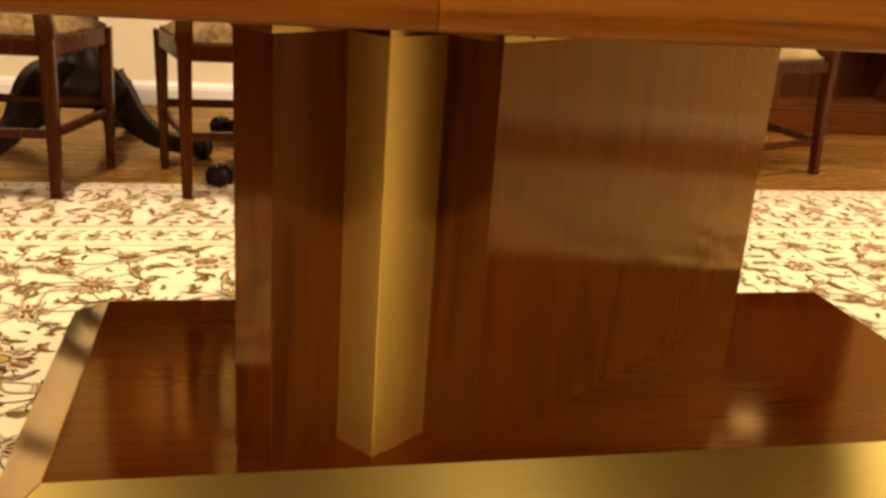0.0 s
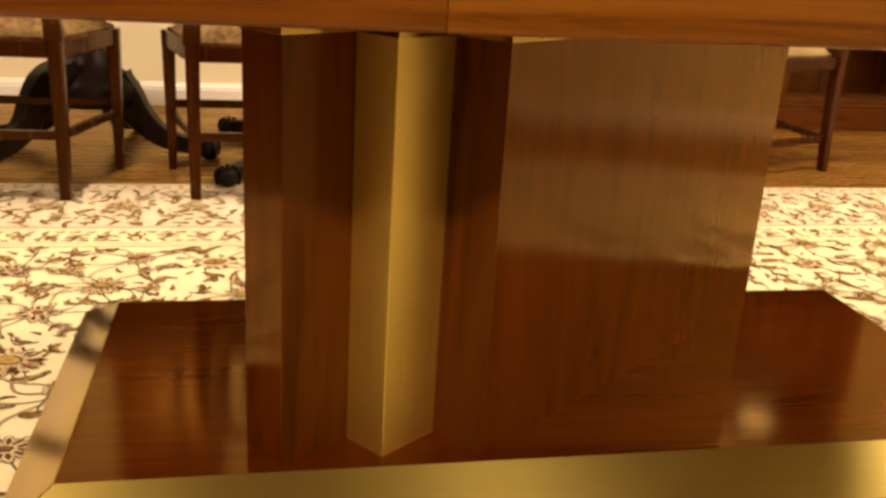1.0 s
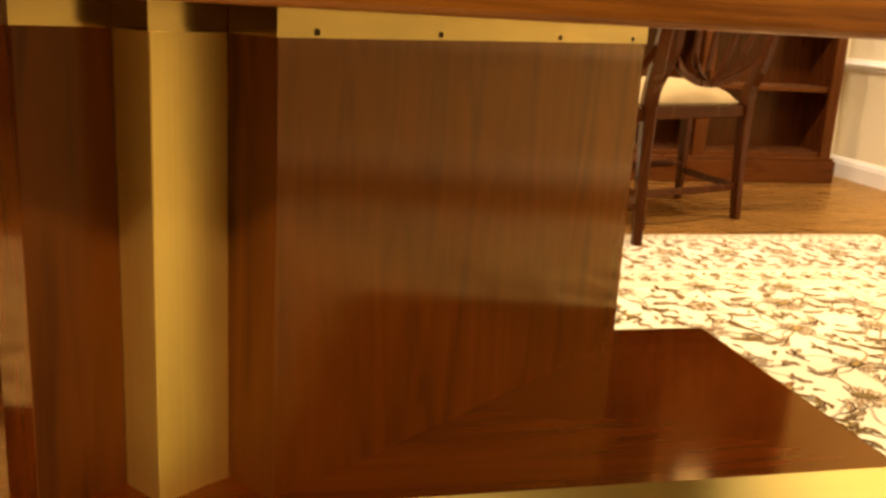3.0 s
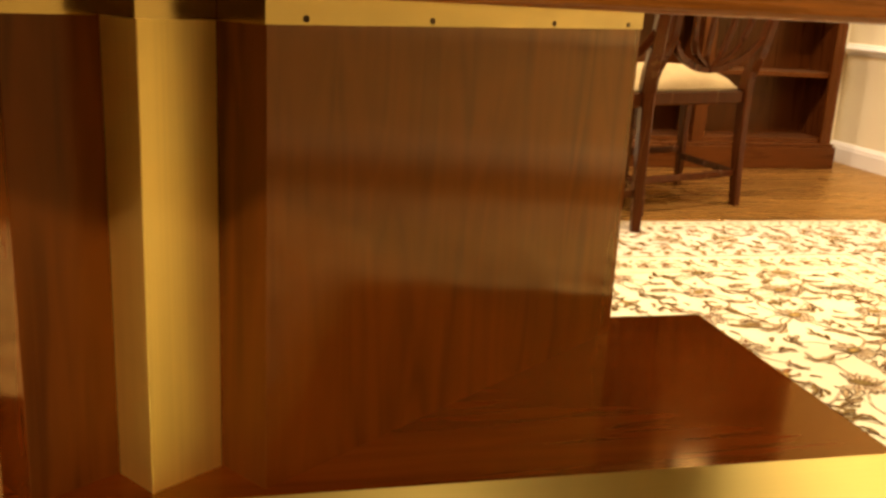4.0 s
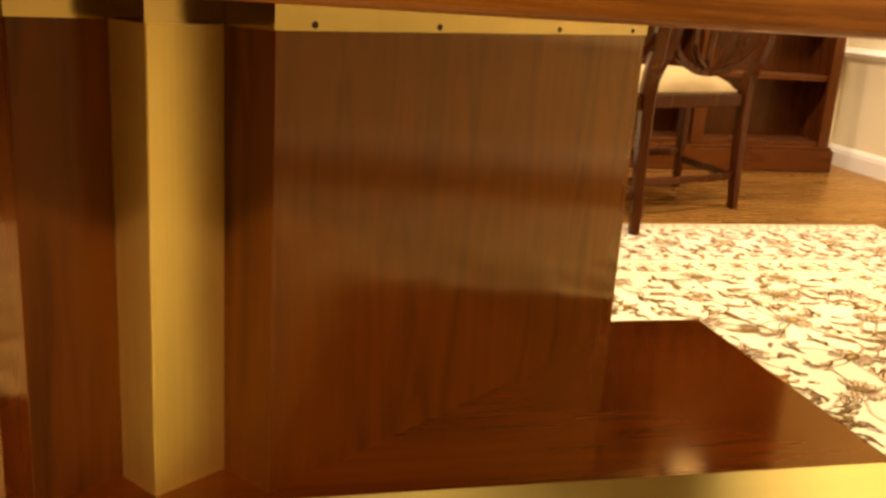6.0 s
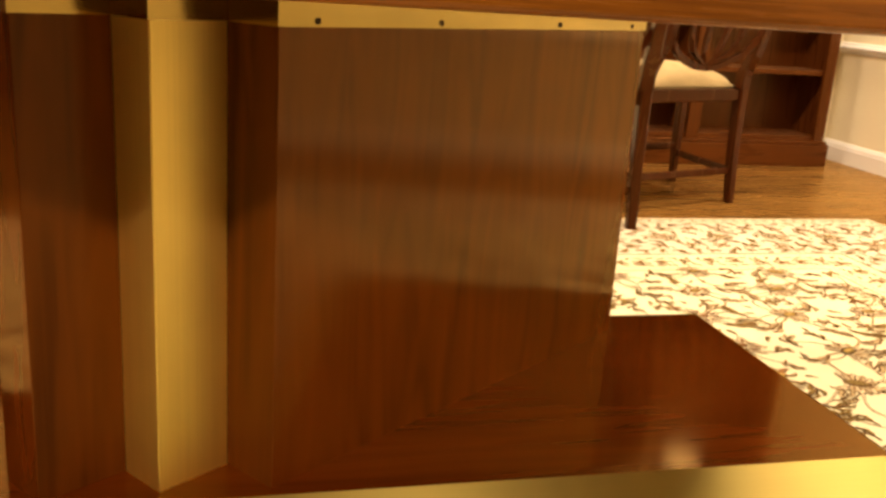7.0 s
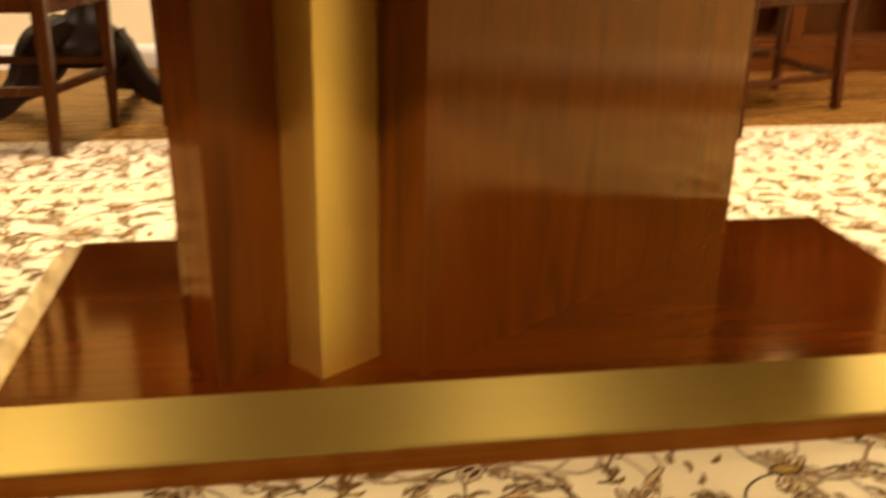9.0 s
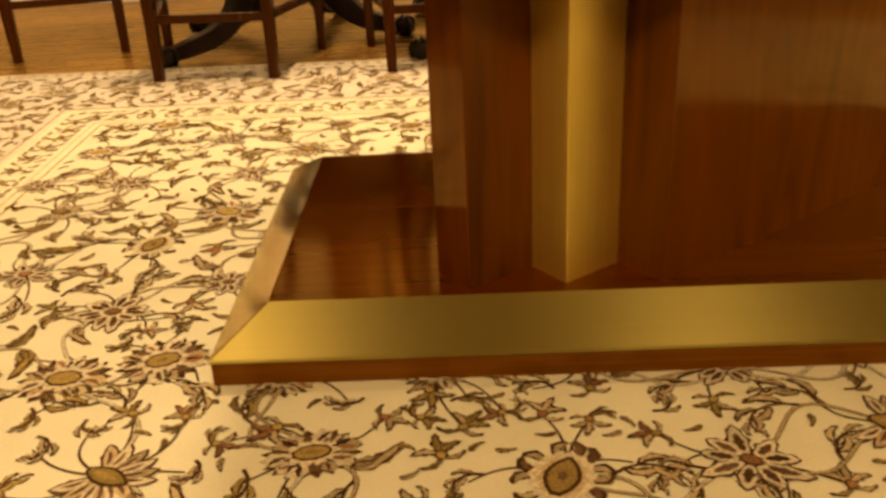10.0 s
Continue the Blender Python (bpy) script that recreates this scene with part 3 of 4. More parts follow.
def vine(x0, y0, x1, y1, bend, z=0.0011):
    d = math.hypot(x1 - x0, y1 - y0)
    nx, ny = -(y1 - y0) / d, (x1 - x0) / d
    pts = []
    for i in range(15):
        t = i / 14
        o = bend * math.sin(t * math.pi) + 0.35 * bend * math.sin(2 * math.pi * t)
        pts.append((x0 + (x1 - x0) * t + nx * o * d, y0 + (y1 - y0) * t + ny * o * d))
    weave.ribbon(pts, 0.0068, 0.0054, z, 0)
    weave.ribbon(pts, 0.0042, 0.0032, z + 0.0003, rng.choice((1, 6)))
    return pts


for i, (x, y) in enumerate(big):
    near = sorted(((a - x) ** 2 + (b - y) ** 2, a, b) for a, b in big if (a, b) != (x, y))[:4]
    for d2, a, b in near[:2]:
        if d2 > 0.45 ** 2:
            continue
        pts = vine(x, y, a, b, rng.choice((-0.3, 0.3, 0.22, -0.22)))
        for k in (3, 5, 7, 9, 11):
            px_, py_ = pts[k]
            dx, dy = pts[k + 1][0] - pts[k - 1][0], pts[k + 1][1] - pts[k - 1][1]
            side = rng.choice((-1, 1))
            t = math.atan2(dy, dx) + side * rng.uniform(0.5, 1.0)
            s = rng.uniform(0.028, 0.042)
            lx, ly = px_ + math.cos(t) * s * 1.05, py_ + math.sin(t) * s * 1.05
            if all((lx - p) ** 2 + (ly - q) ** 2 > (r * 0.8 + s * 0.7) ** 2 for p, q, r in taken):
                if rng.random() < 0.5:
                    weave.spray(px_, py_, s * 1.7, t, side * -0.35, rng.choice((1, 1, 2)))
                    taken.append((lx, ly, s * 1.1))
                else:
                    weave.leaf(lx, ly, s, t, rng.choice((1, 1, 2, 4)))
                    taken.append((lx, ly, s * 0.8))
for tries in range(9000):
    x, y = rng.uniform(RX0 + 0.6, RX1 - 0.6), rng.uniform(RY0 + 0.6, RY1 - 0.6)
    if not on_field(x, y):
        continue
    s = rng.choice((0.024, 0.029, 0.034))
    if all((x - p) ** 2 + (y - q) ** 2 > (r * 0.86 + s * 1.05) ** 2 for p, q, r in taken):
        t = rng.uniform(0, 6.28)
        if rng.random() < 0.30:
            weave.bud(x, y, s, t, rng.choice((3, 1, 2, 1)))
            weave.spray(x - math.cos(t) * s * 0.2, y - math.sin(t) * s * 0.2, s * 1.1, t + 2.6, rng.choice((-0.45, 0.45)), rng.choice((1, 2)))
        else:
            bend = rng.choice((-0.5, -0.35, 0.35, 0.5))
            weave.spray(x - math.cos(t) * s, y - math.sin(t) * s, s * 1.5, t - bend * 2, bend, rng.choice((1, 1, 2, 4)))
        taken.append((x, y, s))

# thin curled stems from the small motifs to the flowers
for x, y, s in taken[len(big):]:
    d2, a, b = min(((a - x) ** 2 + (b - y) ** 2, a, b) for a, b in big)
    if 0.07 ** 2 < d2 < 0.15 ** 2:
        d = math.sqrt(d2)
        bow = 0.22 * math.sin(x * 71 + y * 53)
        pts = []
        for i in range(9):
            t = i / 8
            o = bow * math.sin(math.pi * t)
            pts.append((x + (a - x) * t - (b - y) * o, y + (b - y) * t + (a - x) * o))
        weave.ribbon(pts, 0.0030, 0.0042, 0.00105, 0)

for tries in range(6000):
    x, y = rng.uniform(RX0 + 0.6, RX1 - 0.6), rng.uniform(RY0 + 0.6, RY1 - 0.6)
    s = rng.choice((0.013, 0.017))
    if on_field(x, y) and all((x - p) ** 2 + (y - q) ** 2 > (r * 0.9 + s * 1.2) ** 2 for p, q, r in taken):
        weave.leaf(x, y, s, rng.uniform(0, 6.28), rng.choice((1, 2, 4)))
        taken.append((x, y, s))

# border: a close row of rosettes and leaves, and a fine row between the guard stripes
border_from = len(weave.m)


def edge_rows(inset, step, draw):
    per = [(RX0 + inset, RY0 + inset, RX1 - inset, RY0 + inset), (RX1 - inset, RY0 + inset, RX1 - inset, RY1 - inset), (RX1 - inset, RY1 - inset, RX0 + inset, RY1 - inset), (RX0 + inset, RY1 - inset, RX0 + inset, RY0 + inset)]
    for x0, y0, x1, y1 in per:
        d = math.hypot(x1 - x0, y1 - y0)
        n = int(d / step)
        for i in range(n):
            draw(x0 + (x1 - x0) * (i + 0.5) / n, y0 + (y1 - y0) * (i + 0.5) / n, math.atan2(y1 - y0, x1 - x0), i)


edge_rows(0.245, 0.20, lambda x, y, t, i: weave.flower(x, y, 0.058 if i % 2 else 0.048, t, 9, 0.8, 2 if i % 2 else 0))
edge_rows(0.145, 0.10, lambda x, y, t, i: weave.bud(x, y, 0.026, t + i, 1 if i % 2 else 3))
edge_rows(0.345, 0.10, lambda x, y, t, i: weave.bud(x, y, 0.026, t + i, 2 if i % 2 else 1))
edge_rows(0.195, 0.066, lambda x, y, t, i: weave.leaf(x, y, 0.024, t + 0.9 * (-1) ** i, 1))
edge_rows(0.295, 0.066, lambda x, y, t, i: weave.leaf(x, y, 0.024, t - 0.9 * (-1) ** i, 2))
edge_rows(0.395, 0.060, lambda x, y, t, i: weave.leaf(x, y, 0.022, t + 0.6 * (-1) ** i, 4))
edge_rows(0.088, 0.055, lambda x, y, t, i: weave.leaf(x, y, 0.020, t + 0.6 * (-1) ** i, 1))
edge_rows(0.037, 0.040, lambda x, y, t, i: weave.leaf(x, y, 0.014, t + 1.57 * (i % 2), 1))
edge_rows(0.514, 0.075, lambda x, y, t, i: weave.bud(x, y, 0.026, t + i, 3 if i % 3 else 2))
edge_rows(0.482, 0.038, lambda x, y, t, i: weave.leaf(x, y, 0.014, t + 0.5, 1))
edge_rows(0.546, 0.038, lambda x, y, t, i: weave.leaf(x, y, 0.014, t - 0.5, 1))
for inset in (0.115, 0.170, 0.220, 0.270, 0.320, 0.370, 0.415):
    edge_rows(inset, 0.058, lambda x, y, t, i: weave.leaf(x + 0.012 * math.sin(i * 5.1), y + 0.012 * math.cos(i * 3.7), 0.015 + 0.005 * math.sin(i * 2.3), t + i * 2.4, 1 if i % 3 else 2))
# the border is outlined in a paler brown than the field
weave.m[border_from:] = [7 if m in (0, 5) else m for m in weave.m[border_from:]]
wm = bpy.data.meshes.new("pattern")
wm.from_pydata(weave.v, [], weave.f)
for m in (YARN_DARK, YARN_GREY, YARN_OLIVE, YARN_RUST, YARN_OCHRE, YARN_BLUE, YARN_IVORY, YARN_TAN):
    wm.materials.append(m)
wm.polygons.foreach_set("material_index", weave.m)
wm.update()
pattern = new("pattern", wm)
pattern.parent = rug
tagged(pattern, "woven flowers, leaves and vines in brown and grey", kind="stuff")

# ---- the pedestal table ----
W, H1, H2 = 0.0775, 0.042, 0.092
PX2, PY2 = 1.573, 0.693
table = thing("pedestal_table", "large wooden table on a walnut and brass pedestal with brass-edged plinth", "table")
part("plinth_skirt", box(0.002, 0.002, 0.0, PX2 + W - 0.002, PY2 + W - 0.002, H1 - 0.0055, 0.0015), PLINTH_SIDE, table, "reddish-brown wooden plinth skirt")


def chamfer(p0, p1, inset0, inset1, inner0, inner1):
    """Bevelled brass strip: outer edge low, inner edge high, 5 mm thick."""
    bm = bmesh.new()
    o0, o1 = Vector((*p0, H1)), Vector((*p1, H1))
    i0, i1 = Vector((*inner0, H2 + 0.0015)), Vector((*inner1, H2 + 0.0015))
    top = [o0, o1, i1, i0]
    down = Vector((0, 0, -0.005))
    a = [bm.verts.new(p) for p in top]
    b = [bm.verts.new(p + down) for p in top]
    bm.faces.new(a)
    bm.faces.new(list(reversed(b)))
    for k in range(4):
        bm.faces.new((b[k], b[(k + 1) % 4], a[(k + 1) % 4], a[k]))
    bmesh.ops.recalc_face_normals(bm, faces=bm.faces)
    es = [e for e in bm.edges if e.verts[0] in a and e.verts[1] in a]
    bmesh.ops.bevel(bm, geom=es, offset=0.0012, segments=2, affect="EDGES")
    return bm


OX, OY = PX2 + W, PY2 + W
g = 0.0004
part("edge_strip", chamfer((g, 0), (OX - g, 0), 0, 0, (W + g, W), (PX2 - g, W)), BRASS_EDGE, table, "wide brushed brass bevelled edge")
part("edge_strip", chamfer((OX, g), (OX, OY - g), 0, 0, (PX2, W + g), (PX2, PY2 - g)), BRASS_SIDE, table, "brass bevelled edge")
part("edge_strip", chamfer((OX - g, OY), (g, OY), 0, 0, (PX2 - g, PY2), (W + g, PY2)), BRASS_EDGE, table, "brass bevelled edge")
part("edge_strip", chamfer((0, OY - g), (0, g), 0, 0, (W, PY2 - g), (W, W + g)), BRASS_SIDE, table, "polished brass bevelled edge")
part("plinth_core", box(W + 0.02, W + 0.02, H1 - 0.0055, PX2 - 0.02, PY2 - 0.02, H2 - 0.007), PLINTH_SIDE, table)
for y0, y1 in ((W + 0.0005, 0.1738), (0.1742, 0.4588), (0.4592, PY2 - 0.0005)):
    part("plinth_board", box(W + 0.0005, y0, H2 - 0.007, PX2 - 0.0005, y1, H2), PLINTH, table, "dark glossy mahogany veneer")

TH = 0.648
E1, E2, PB = Vector((math.cos(TH), math.sin(TH))), Vector((-math.sin(TH), math.cos(TH))), Vector((0.511, 0.102))
UNDER, BAND = 0.719, 0.675
FRAME = Matrix.Translation((PB.x, PB.y, 0)) @ Matrix.Rotation(TH, 4, "Z")
A, B, D1, D2, LEN, MID = 0.1070, 0.0770, 0.090, 0.1180, 0.972, 0.156
body = [(A, -D1), (LEN, -D1), (LEN, 0.06), (0.86, MID), (-D2, MID), (-D2, B), (A, B)]
pedestal = prism(body, H2, UNDER - 0.0005, 0.0012)
pedestal.normal_update()
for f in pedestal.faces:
    # the narrow upright returns beside the post take the walnut copy with shade in its tone
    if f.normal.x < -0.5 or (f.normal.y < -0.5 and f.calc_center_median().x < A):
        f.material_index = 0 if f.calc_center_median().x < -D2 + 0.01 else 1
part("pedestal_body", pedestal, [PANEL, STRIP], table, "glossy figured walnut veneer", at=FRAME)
post = part("corner_post", prism([(0, 0), (A - 0.0004, 0), (A - 0.0004, B - 0.0004), (0, B - 0.0004)], H2, UNDER - 0.0005, 0.0018), BRASS_POST, table, "square brushed brass corner post", at=FRAME)


def band(path, t, z0, z1):
    """Thin strip standing on the outside (right side) of a plan path."""
    pts = [Vector(p) for p in path]
    outer = []
    for i, p in enumerate(pts):
        ns = []
        for q0, q1 in (((pts[i - 1], p) if i else (p, pts[1])), ((p, pts[i + 1]) if i < len(pts) - 1 else (pts[i - 1], p))):
            d = (q1 - q0).normalized()
            ns.append(Vector((d.y, -d.x)))
        n = (ns[0] + ns[1]).normalized()
        outer.append(p + n * (t / max(0.3, n.dot(ns[0]))))
    return prism([tuple(p) for p in outer] + [tuple(p) for p in reversed(pts)], z0, z1)


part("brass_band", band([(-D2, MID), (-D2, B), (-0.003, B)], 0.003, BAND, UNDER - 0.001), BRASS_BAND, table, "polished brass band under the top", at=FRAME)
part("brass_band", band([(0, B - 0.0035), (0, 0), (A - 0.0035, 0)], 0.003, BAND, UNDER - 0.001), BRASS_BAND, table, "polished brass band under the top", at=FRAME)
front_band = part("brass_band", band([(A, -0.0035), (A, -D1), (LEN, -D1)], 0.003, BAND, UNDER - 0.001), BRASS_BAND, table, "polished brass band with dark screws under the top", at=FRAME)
for s in (0.164, 0.389, 0.683, 0.919):
    bm = lathe([(0.0042, 0.0), (0.0042, 0.0012), (0.003, 0.0014), (0.0008, 0.0008)], 12)
    part("screw", bm, SCREW, front_band, at=Matrix.Translation((s, -D1 - 0.003, 0.6820)) @ Matrix.Rotation(radians(90), 4, "X"))

TX0, TX1, TY0, TY1, TTOP = -0.035, 1.78, -0.173, 0.943, 0.832
JOINT, LIP = 0.515, 0.7105
part("tabletop", box(TX0 + 0.036, TY0 + 0.036, UNDER, TX1 - 0.036, TY1 - 0.036, TTOP - 0.002), UNDERSIDE, table, "brown wooden top")


def rounded_board(x0, x1, y0, y1, z0, z1, r=0.009):
    """A board along x whose lower and upper front edges are rounded."""
    prof = [(y1, z0), (y1, z1)]
    for cz, a0 in ((z1 - r, 90), (z0 + r, 180)):
        for k in range(6):
            a = radians(a0 + 18 * k)
            prof.append((y0 + r + r * math.cos(a), cz + r * math.sin(a)))
    bm = bmesh.new()
    ends = [[bm.verts.new((x, y, z)) for y, z in prof] for x in (x0, x1)]
    n = len(prof)
    for k in range(n):
        bm.faces.new((ends[0][k], ends[0][(k + 1) % n], ends[1][(k + 1) % n], ends[1][k]))
    bm.faces.new(ends[0])
    bm.faces.new(list(reversed(ends[1])))
    bmesh.ops.recalc_face_normals(bm, faces=bm.faces)
    return bm


part("edge_board", rounded_board(TX0, JOINT - 0.0005, TY0, TY0 + 0.0355, LIP, TTOP), EDGE_RED, table, "thick reddish cherry edge board")
part("edge_board", rounded_board(JOINT + 0.0005, TX1, TY0, TY0 + 0.0355, LIP, TTOP), EDGE, table, "thick cherry-brown edge board")
part("edge_board", box(TX0, TY1 - 0.0355, UNDER - 0.0015, TX1, TY1, TTOP, 0.003), EDGE, table, "thick cherry-brown edge board")
part("end_board", box(TX0, TY0 + 0.036, UNDER - 0.0015, TX0 + 0.0355, TY1 - 0.036, TTOP, 0.003), EDGE, table)
part("end_board", box(TX1 - 0.0355, TY0 + 0.036, UNDER - 0.0015, TX1, TY1 - 0.036, TTOP, 0.003), EDGE, table)


# ---- chairs ----
def shield_chair(label, at, rear_z=0.0, front_z=FLOOR_Z, stretch=0.185, seat=0.452, depth=0.366, half=0.181, pad=None, group="shield-back chairs"):
    """Origin on the floor midway between the back legs, seat towards +y."""
    ch = thing("dining_chair", label, "chair", group, at=at)
    hw, fw, dep = half, half + 0.087, depth
    k = half / 0.181
    for sx in (-1, 1):
        low = spline([(sx * hw, -0.012, rear_z), (sx * hw, 0.002, 0.20), (sx * hw * 0.99, 0.004, seat)], 5)
        part("back_leg", sweep(low, [(0.0150 + 0.0055 * i / (len(low) - 1), 0.0165 + 0.006 * i / (len(low) - 1)) for i in range(len(low))]), CHAIR, ch)
        up = spline([(sx * hw * 0.99, 0.004, seat + 0.001), (sx * hw * 0.985, -0.004, seat + 0.055), (sx * hw * 0.965, -0.040, seat + 0.130), (sx * hw * 0.945, -0.068, seat + 0.20), (sx * hw * 0.97, -0.088, seat + 0.30), (sx * hw * 0.93, -0.106, seat + 0.41), (sx * hw * 0.78, -0.112, seat + 0.465)], 6)
        part("back_upright", sweep(up, [(0.0255 - 0.010 * i / (len(up) - 1), 0.020 - 0.006 * i / (len(up) - 1)) for i in range(len(up))]), CHAIR, ch)
        leg = [(sx * fw, dep, front_z), (sx * fw, dep, seat - 0.06), (sx * fw, dep, seat - 0.002)]
        part("front_leg", sweep(leg, [(0.013, 0.013), (0.020, 0.020), (0.021, 0.021)]), CHAIR, ch)
        s0, s1 = Vector((sx * (hw + 0.004), 0.024, stretch)), Vector((sx * (fw - 0.004), dep - 0.018, stretch))
        part("side_stretcher", sweep([s0, s1], (0.008, 0.013)), CHAIR, ch)
        r0, r1 = Vector((sx * (hw + 0.002), 0.026, seat - 0.028)), Vector((sx * (fw - 0.002), dep - 0.02, seat - 0.028))
        part("side_rail", sweep([r0, r1], (0.011, 0.027)), CHAIR, ch)
        # lower arc of the shield
        arc = spline([(sx * hw * 0.94, -0.070, seat + 0.205), (sx * 0.125 * k, -0.044, seat + 0.130), (sx * 0.05 * k, -0.030, seat + 0.085), (sx * 0.004, -0.026, seat + 0.076)], 6)
        part("shield_rail", sweep(arc, (0.010, 0.012)), CHAIR, ch)
        for fan in (0.040 * k, 0.105 * k):
            rib = spline([(sx * 0.012, -0.030, seat + 0.086), (sx * fan * 0.72, -0.050, seat + 0.15), (sx * fan * 0.98, -0.084, seat + 0.29), (sx * fan * 0.95, -0.108, seat + 0.455)], 6)
            part("splat_rib", sweep(rib, [(0.0075 + 0.004 * math.sin(math.pi * i / (len(rib) - 1)), 0.007) for i in range(len(rib))]), CHAIR, ch)
    crest = spline([(-hw * 0.80, -0.112, seat + 0.462), (-0.09 * k, -0.116, seat + 0.475), (0, -0.118, seat + 0.495), (0.09 * k, -0.116, seat + 0.475), (hw * 0.80, -0.112, seat + 0.462)], 6)
    part("crest_rail", sweep(crest, (0.012, 0.017)), CHAIR, ch)
    part("back_rail", sweep([(-hw + 0.022, 0.004, seat - 0.025), (hw - 0.022, 0.004, seat - 0.025)], (0.011, 0.024)), CHAIR, ch)
    part("front_rail", sweep([(-fw + 0.022, dep, seat - 0.028), (fw - 0.022, dep, seat - 0.028)], (0.011, 0.027)), CHAIR, ch)
    part("back_stretcher", sweep([(-hw + 0.017, 0.002, stretch), (hw - 0.017, 0.002, stretch)], (0.008, 0.013)), CHAIR, ch)
    part("front_stretcher", sweep([(-fw + 0.016, dep, stretch + 0.03), (fw - 0.016, dep, stretch + 0.03)], (0.008, 0.013)), CHAIR, ch)
    # domed seat pad over the rails
    bm = bmesh.new()
    nx, ny = 12, 10
    grid = []
    for j in range(ny + 1):
        v = j / ny
        row = []
        for i in range(nx + 1):
            u = i / nx * 2 - 1
            half = (hw - 0.004) + (fw - hw + 0.006) * v
            q = (1 - abs(u) ** 2.4) * (1 - abs(2 * v - 1) ** 2.8)
            row.append(bm.verts.new((u * half, 0.024 + (dep + 0.016 - 0.024) * v, seat + 0.006 + 0.074 * max(0.0, q) ** 0.55)))
        grid.append(row)
    for j in range(ny):
        for i in range(nx):
            bm.faces.new((grid[j][i], grid[j][i + 1], grid[j + 1][i + 1], grid[j + 1][i]))
    rim = [grid[0][i] for i in range(nx + 1)] + [grid[j][nx] for j in range(1, ny + 1)] + [grid[ny][i] for i in range(nx - 1, -1, -1)] + [grid[j][0] for j in range(ny - 1, 0, -1)]
    lows = [bm.verts.new((p.co.x, p.co.y, seat - 0.004)) for p in rim]
    for k in range(len(rim)):
        bm.faces.new((lows[k], lows[(k + 1) % len(rim)], rim[(k + 1) % len(rim)], rim[k]))
    bm.faces.new(list(reversed(lows)))
    bmesh.ops.recalc_face_normals(bm, faces=bm.faces)
    part("seat_pad", bm, pad or SEAT, ch, "padded upholstered seat", smooth=True)
    return ch


shield_chair("mahogany shield-back chair with tan striped seat, standing on the rug edge", pose(-0.390, 1.722, 0, 0, 0, -2), pad=SEAT_TAN)
shield_chair("mahogany shield-back chair with tan striped seat beside a dark pedestal table", pose(0.335, 1.730, 0, 0, 0, 1.5), pad=SEAT_TAN)
shield_chair("mahogany shield-back chair with cream seat, back legs on the rug", pose(1.721, 1.755, 0, 0, 0, -3), stretch=0.125)
shield_chair("mahogany shield-back chair with cream seat, turned, on the wood floor", pose(2.256, 2.075, 0, 0, 0, 20), rear_z=FLOOR_Z, stretch=0.118, half=0.253, seat=0.432)
shield_chair("mahogany shield-back chair with cream seat, standing on the wood floor", pose(-1.003, 2.137, 0, 0, 0, 14), rear_z=FLOOR_Z)


# ---- dark pedestal side tables with sabre legs ----
def sabre_table(label, at, angles, reach, high=None):
    tb = thing("side_table", label, "side table", "dark pedestal tables", at=at)
    part("column", lathe([(0.125, 0.164), (0.150, 0.170), (0.155, 0.235), (0.125, 0.262), (0.085, 0.295), (0.05, 0.35), (0.045, 0.40), (0.062, 0.47), (0.07, 0.54), (0.05, 0.60), (0.06, 0.66), (0.12, 0.69), (0.12, 0.712)], 28), DARK, tb, smooth=True)
    part("top", lathe([(0.37, 0.712), (0.402, 0.716), (0.412, 0.728), (0.402, 0.742), (0.001, 0.743)], 48), DARK, tb)
    for ang, r in zip(angles, reach):
        c, s = math.cos(radians(ang)), math.sin(radians(ang))
        if ang == high:
            curve = ((0.090, 0.265), (0.180, 0.250), (0.235, 0.190), (0.28, 0.120), (0.37, 0.062), (r - 0.06, 0.038), (r, 0.033))
        else:
            curve = ((0.075, 0.232), (0.118, 0.190), (0.165, 0.120), (0.235, 0.062), (r - 0.06, 0.036), (r, 0.032))
        path = spline([(c * q, s * q, z) for q, z in curve], 6)
        n = len(path)
        leg = part("sabre_leg", sweep(path, [(0.038 - 0.020 * i / (n - 1), 0.074 - 0.054 * (i / (n - 1)) ** 0.6) for i in range(n)]), DARK, tb)
        foot = lathe([(0.010, FLOOR_Z), (0.026, FLOOR_Z + 0.006), (0.033, 0.022), (0.030, 0.042), (0.016, 0.056), (0.004, 0.058)], 16)
        for k in range(4):
            a = radians(ang) + k * math.pi / 2 + math.pi / 4
            sweep(spline([(math.cos(a) * q, math.sin(a) * q, z) for q, z in ((0.012, 0.060), (0.034, 0.045), (0.038, 0.022), (0.030, 0.0))], 3), (0.006, 0.006), bm=foot)
        part("claw_foot", foot, DARK, leg, "carved claw-and-ball foot", smooth=True, at=pose(c * (r + 0.012), s * (r + 0.012), 0))
    return tb


sabre_table("dark ebonised pedestal table with curved sabre legs and claw feet", pose(-0.2205, 2.330, 0), (-12, -132, 75, 165), (0.385, 0.56, 0.40, 0.40), high=-132)
sabre_table("dark ebonised pedestal table with claw feet behind the chairs", pose(0.598, 2.283, 0), (-131, 137, 40, -40), (0.53, 0.50, 0.42, 0.42))

# ---- bookcase ----
BX0, BX1, BY, BTOP = 2.04, 3.448, 2.945, 2.12
case = thing("bookcase", "empty open mahogany bookcase with shelves, standing against the wall", "bookcase")
part("plinth", box(BX0 - 0.022, BY - 0.018, FLOOR_Z, BX1 + 0.022, ROOM_Y1 - 0.018, 0.100, 0.004), CASE_X, case)
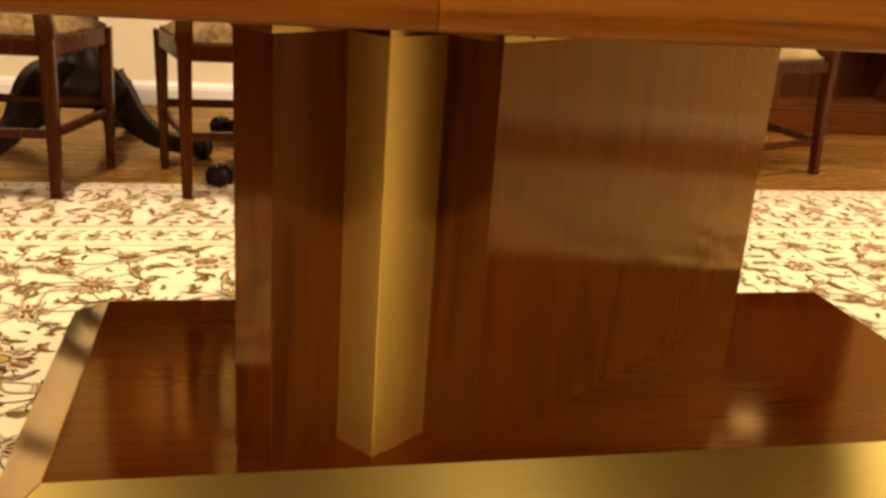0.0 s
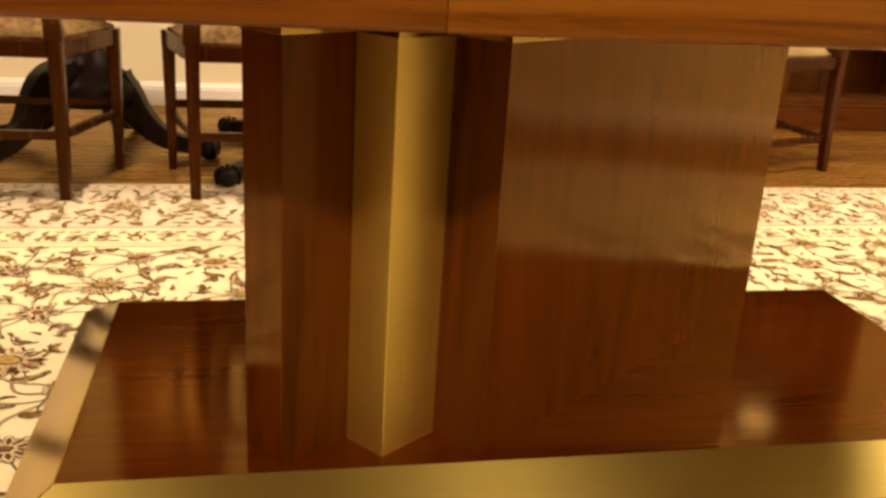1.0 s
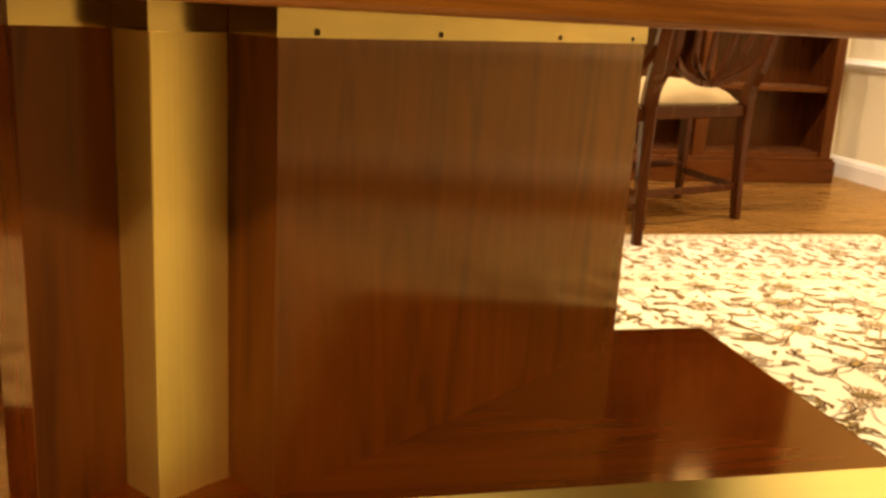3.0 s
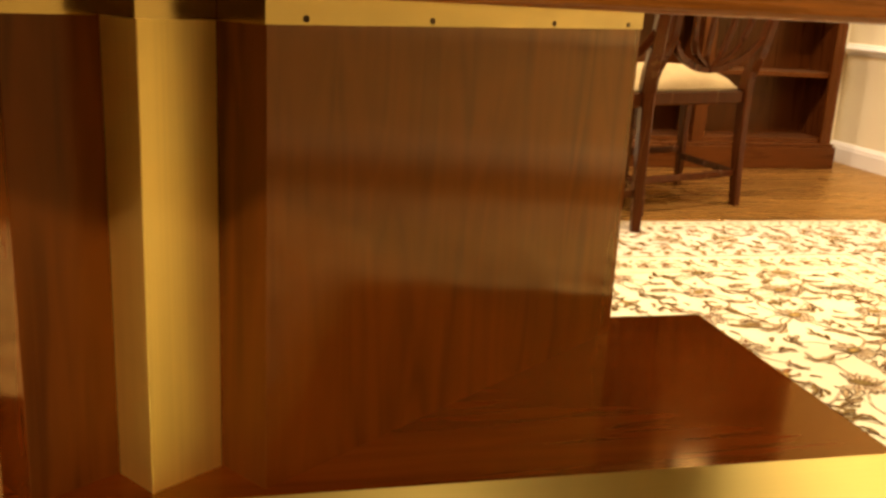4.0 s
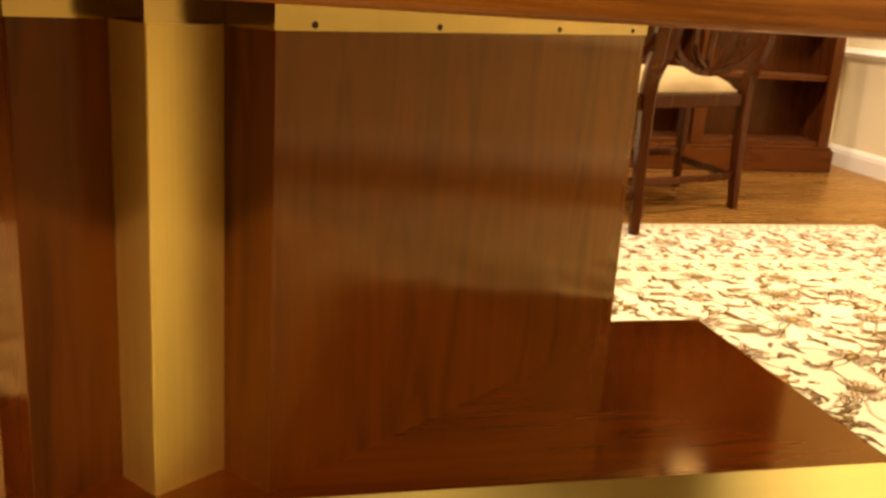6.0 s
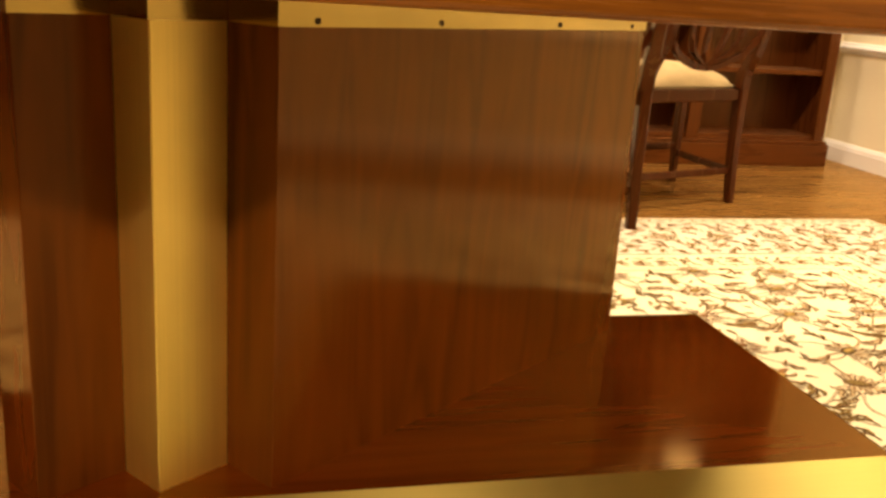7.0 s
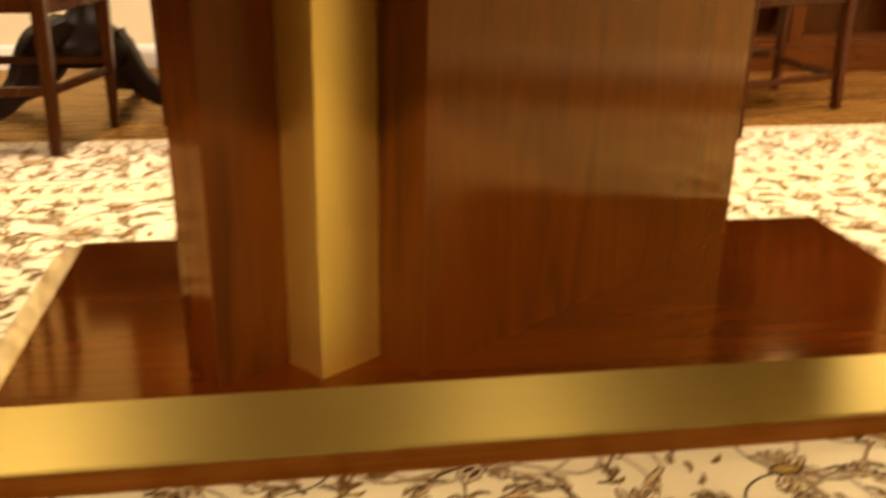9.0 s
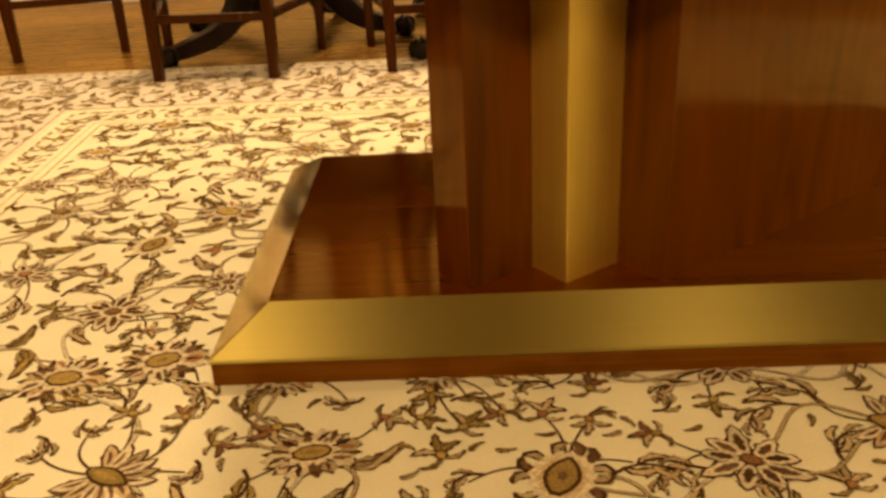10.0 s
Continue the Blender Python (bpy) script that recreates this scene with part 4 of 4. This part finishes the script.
part("base_moulding", box(BX0 - 0.014, BY - 0.011, 0.1005, BX1 + 0.014, ROOM_Y1 - 0.018, 0.114, 0.005), CASE_X, case)
for x in (BX0, (BX0 + BX1) / 2 - 0.011, BX1 - 0.022):
    part("side_panel", box(x, BY + 0.019, 0.115, x + 0.022, ROOM_Y1 - 0.030, BTOP - 0.03), CASE, case)
for x, w in ((BX0, 0.055), ((BX0 + BX1) / 2 - 0.032, 0.064), (BX1 - 0.055, 0.055)):
    part("stile", box(x, BY, 0.115, x + w, BY + 0.0185, BTOP - 0.03, 0.002), CASE, case)
part("back_panel", box(BX0 + 0.001, ROOM_Y1 - 0.0295, 0.115, BX1 - 0.001, ROOM_Y1 - 0.019, BTOP - 0.03), CASE, case)
mid_x = (BX0 + BX1) / 2
for x0, x1 in ((BX0 + 0.0225, mid_x - 0.0115), (mid_x + 0.0115, BX1 - 0.0225)):
    for z in ((0.125, 0.438, 0.77, 1.13, 1.46, 1.80) if x0 < mid_x else (0.125, 0.438, 0.77, 1.13)):
        part("shelf", box(x0, BY + 0.020, z - 0.011, x1, ROOM_Y1 - 0.030, z + 0.011, 0.002), CASE_X, case)
part("header", box(BX0 + 0.0555, BY + 0.0015, 1.850, BX1 - 0.0555, BY + 0.0180, BTOP - 0.03), CASE_X, case)
part("cornice", box(BX0 - 0.03, BY - 0.03, BTOP - 0.0295, BX1 + 0.03, ROOM_Y1 - 0.018, BTOP, 0.008), CASE_X, case)

cabinet_light = thing("cabinet_light", "small round warm light glowing under the bookcase top", "cabinet light", at=pose(3.00, BY + 0.105, 1.84))
part("ceiling_board", box(mid_x - 3.00 + 0.012, -0.075, 0.012, BX1 - 3.00 - 0.023, 0.125, 0.022), CASE_X, case, at=pose(3.00, BY + 0.105, 1.84))
part("housing", lathe([(0.040, 0.0), (0.040, 0.0115), (0.002, 0.0118)], 24), RIM, cabinet_light)
part("lens", lathe([(0.034, -0.0005), (0.034, -0.004), (0.001, -0.005)], 24), LENS, cabinet_light)

# ---- mahogany panelling on the back wall above the side tables ----
frieze = thing("wall_panelling", "mahogany wall panelling with two upright stiles on the cream wall", "wall panelling")
FY = ROOM_Y1 - 0.001
part("top_rail", box(-3.55, FY - 0.029, 2.46, 1.98, FY, 2.59, 0.004), CASE_X, frieze)
part("bottom_rail", box(-0.56, FY - 0.034, 1.04, 0.30, FY, 1.43, 0.004), CASE_X, frieze)
for x0 in (-0.085, 0.105):
    part("stile", box(x0, FY - 0.032, 1.4305, x0 + 0.045, FY, 2.4595, 0.003), DARK, frieze)
for x0, x1 in ((-0.36, -0.0855), (-0.0395, 0.1045)):
    part("panel", box(x0, FY - 0.018, 1.4305, x1, FY, 2.4595, 0.002), PLINTH_SIDE, frieze)

# ---- floor planks ----
def planks(x0, x1, y0, y1, width, seed):
    r = random.Random(seed)
    meshes = {}
    y = y0
    while y < y1 - 0.01:
        x = x0 - r.uniform(0, 1.0)
        while x < x1:
            length = r.choice((0.9, 1.2, 1.5))
            a, b = max(x, x0), min(x + length, x1)
            if b - a > 0.03:
                key = (round(b - a, 3), round(min(width, y1 - y), 3))
                if key not in meshes:
                    meshes[key] = finish(box(0, 0, -0.004, key[0] - 0.0007, key[1] - 0.0007, 0), "plank", PLANK)
                ob = new("plank", meshes[key])
                ob.matrix_basis = pose(a, y, FLOOR_Z)
                ob.parent = floor
            x += length
        y += width


planks(-3.55, 3.63, 1.30, 3.19, 0.11, 3)
planks(2.55, 3.63, -1.6, 1.30, 0.11, 5)

# the floor beyond the rug, behind the camera and along the west wall
rest_v, rest_f = [], []
rr_ = random.Random(8)
for x0, x1, y0, y1 in ((-3.55, 3.63, -4.38, -1.61), (-3.55, -1.15, -1.60, 1.295)):
    for row in range(int((y1 - y0) / 0.11)):
        y = y0 + row * 0.11
        x = x0 - rr_.uniform(0, 1.0)
        while x < x1:
            length = rr_.choice((0.9, 1.2, 1.5))
            a, b = max(x, x0), min(x + length, x1)
            if b - a > 0.03:
                k = len(rest_v)
                rest_v += [(px_, py_, z) for z in (FLOOR_Z - 0.004, FLOOR_Z) for px_, py_ in ((a, y), (b - 0.0012, y), (b - 0.0012, y + 0.1088), (a, y + 0.1088))]
                rest_f += [(k + 4, k + 5, k + 6, k + 7)] + [(k + i, k + (i + 1) % 4, k + 4 + (i + 1) % 4, k + 4 + i) for i in range(4)]
            x += length
rest = bpy.data.meshes.new("far_planks")
rest.from_pydata(rest_v, [], rest_f)
rest.materials.append(PLANK)
rest.update()
far_planks = new("far_planks", rest)
far_planks.parent = floor
tagged(far_planks, "warm brown oak planks of the open floor", kind="stuff")
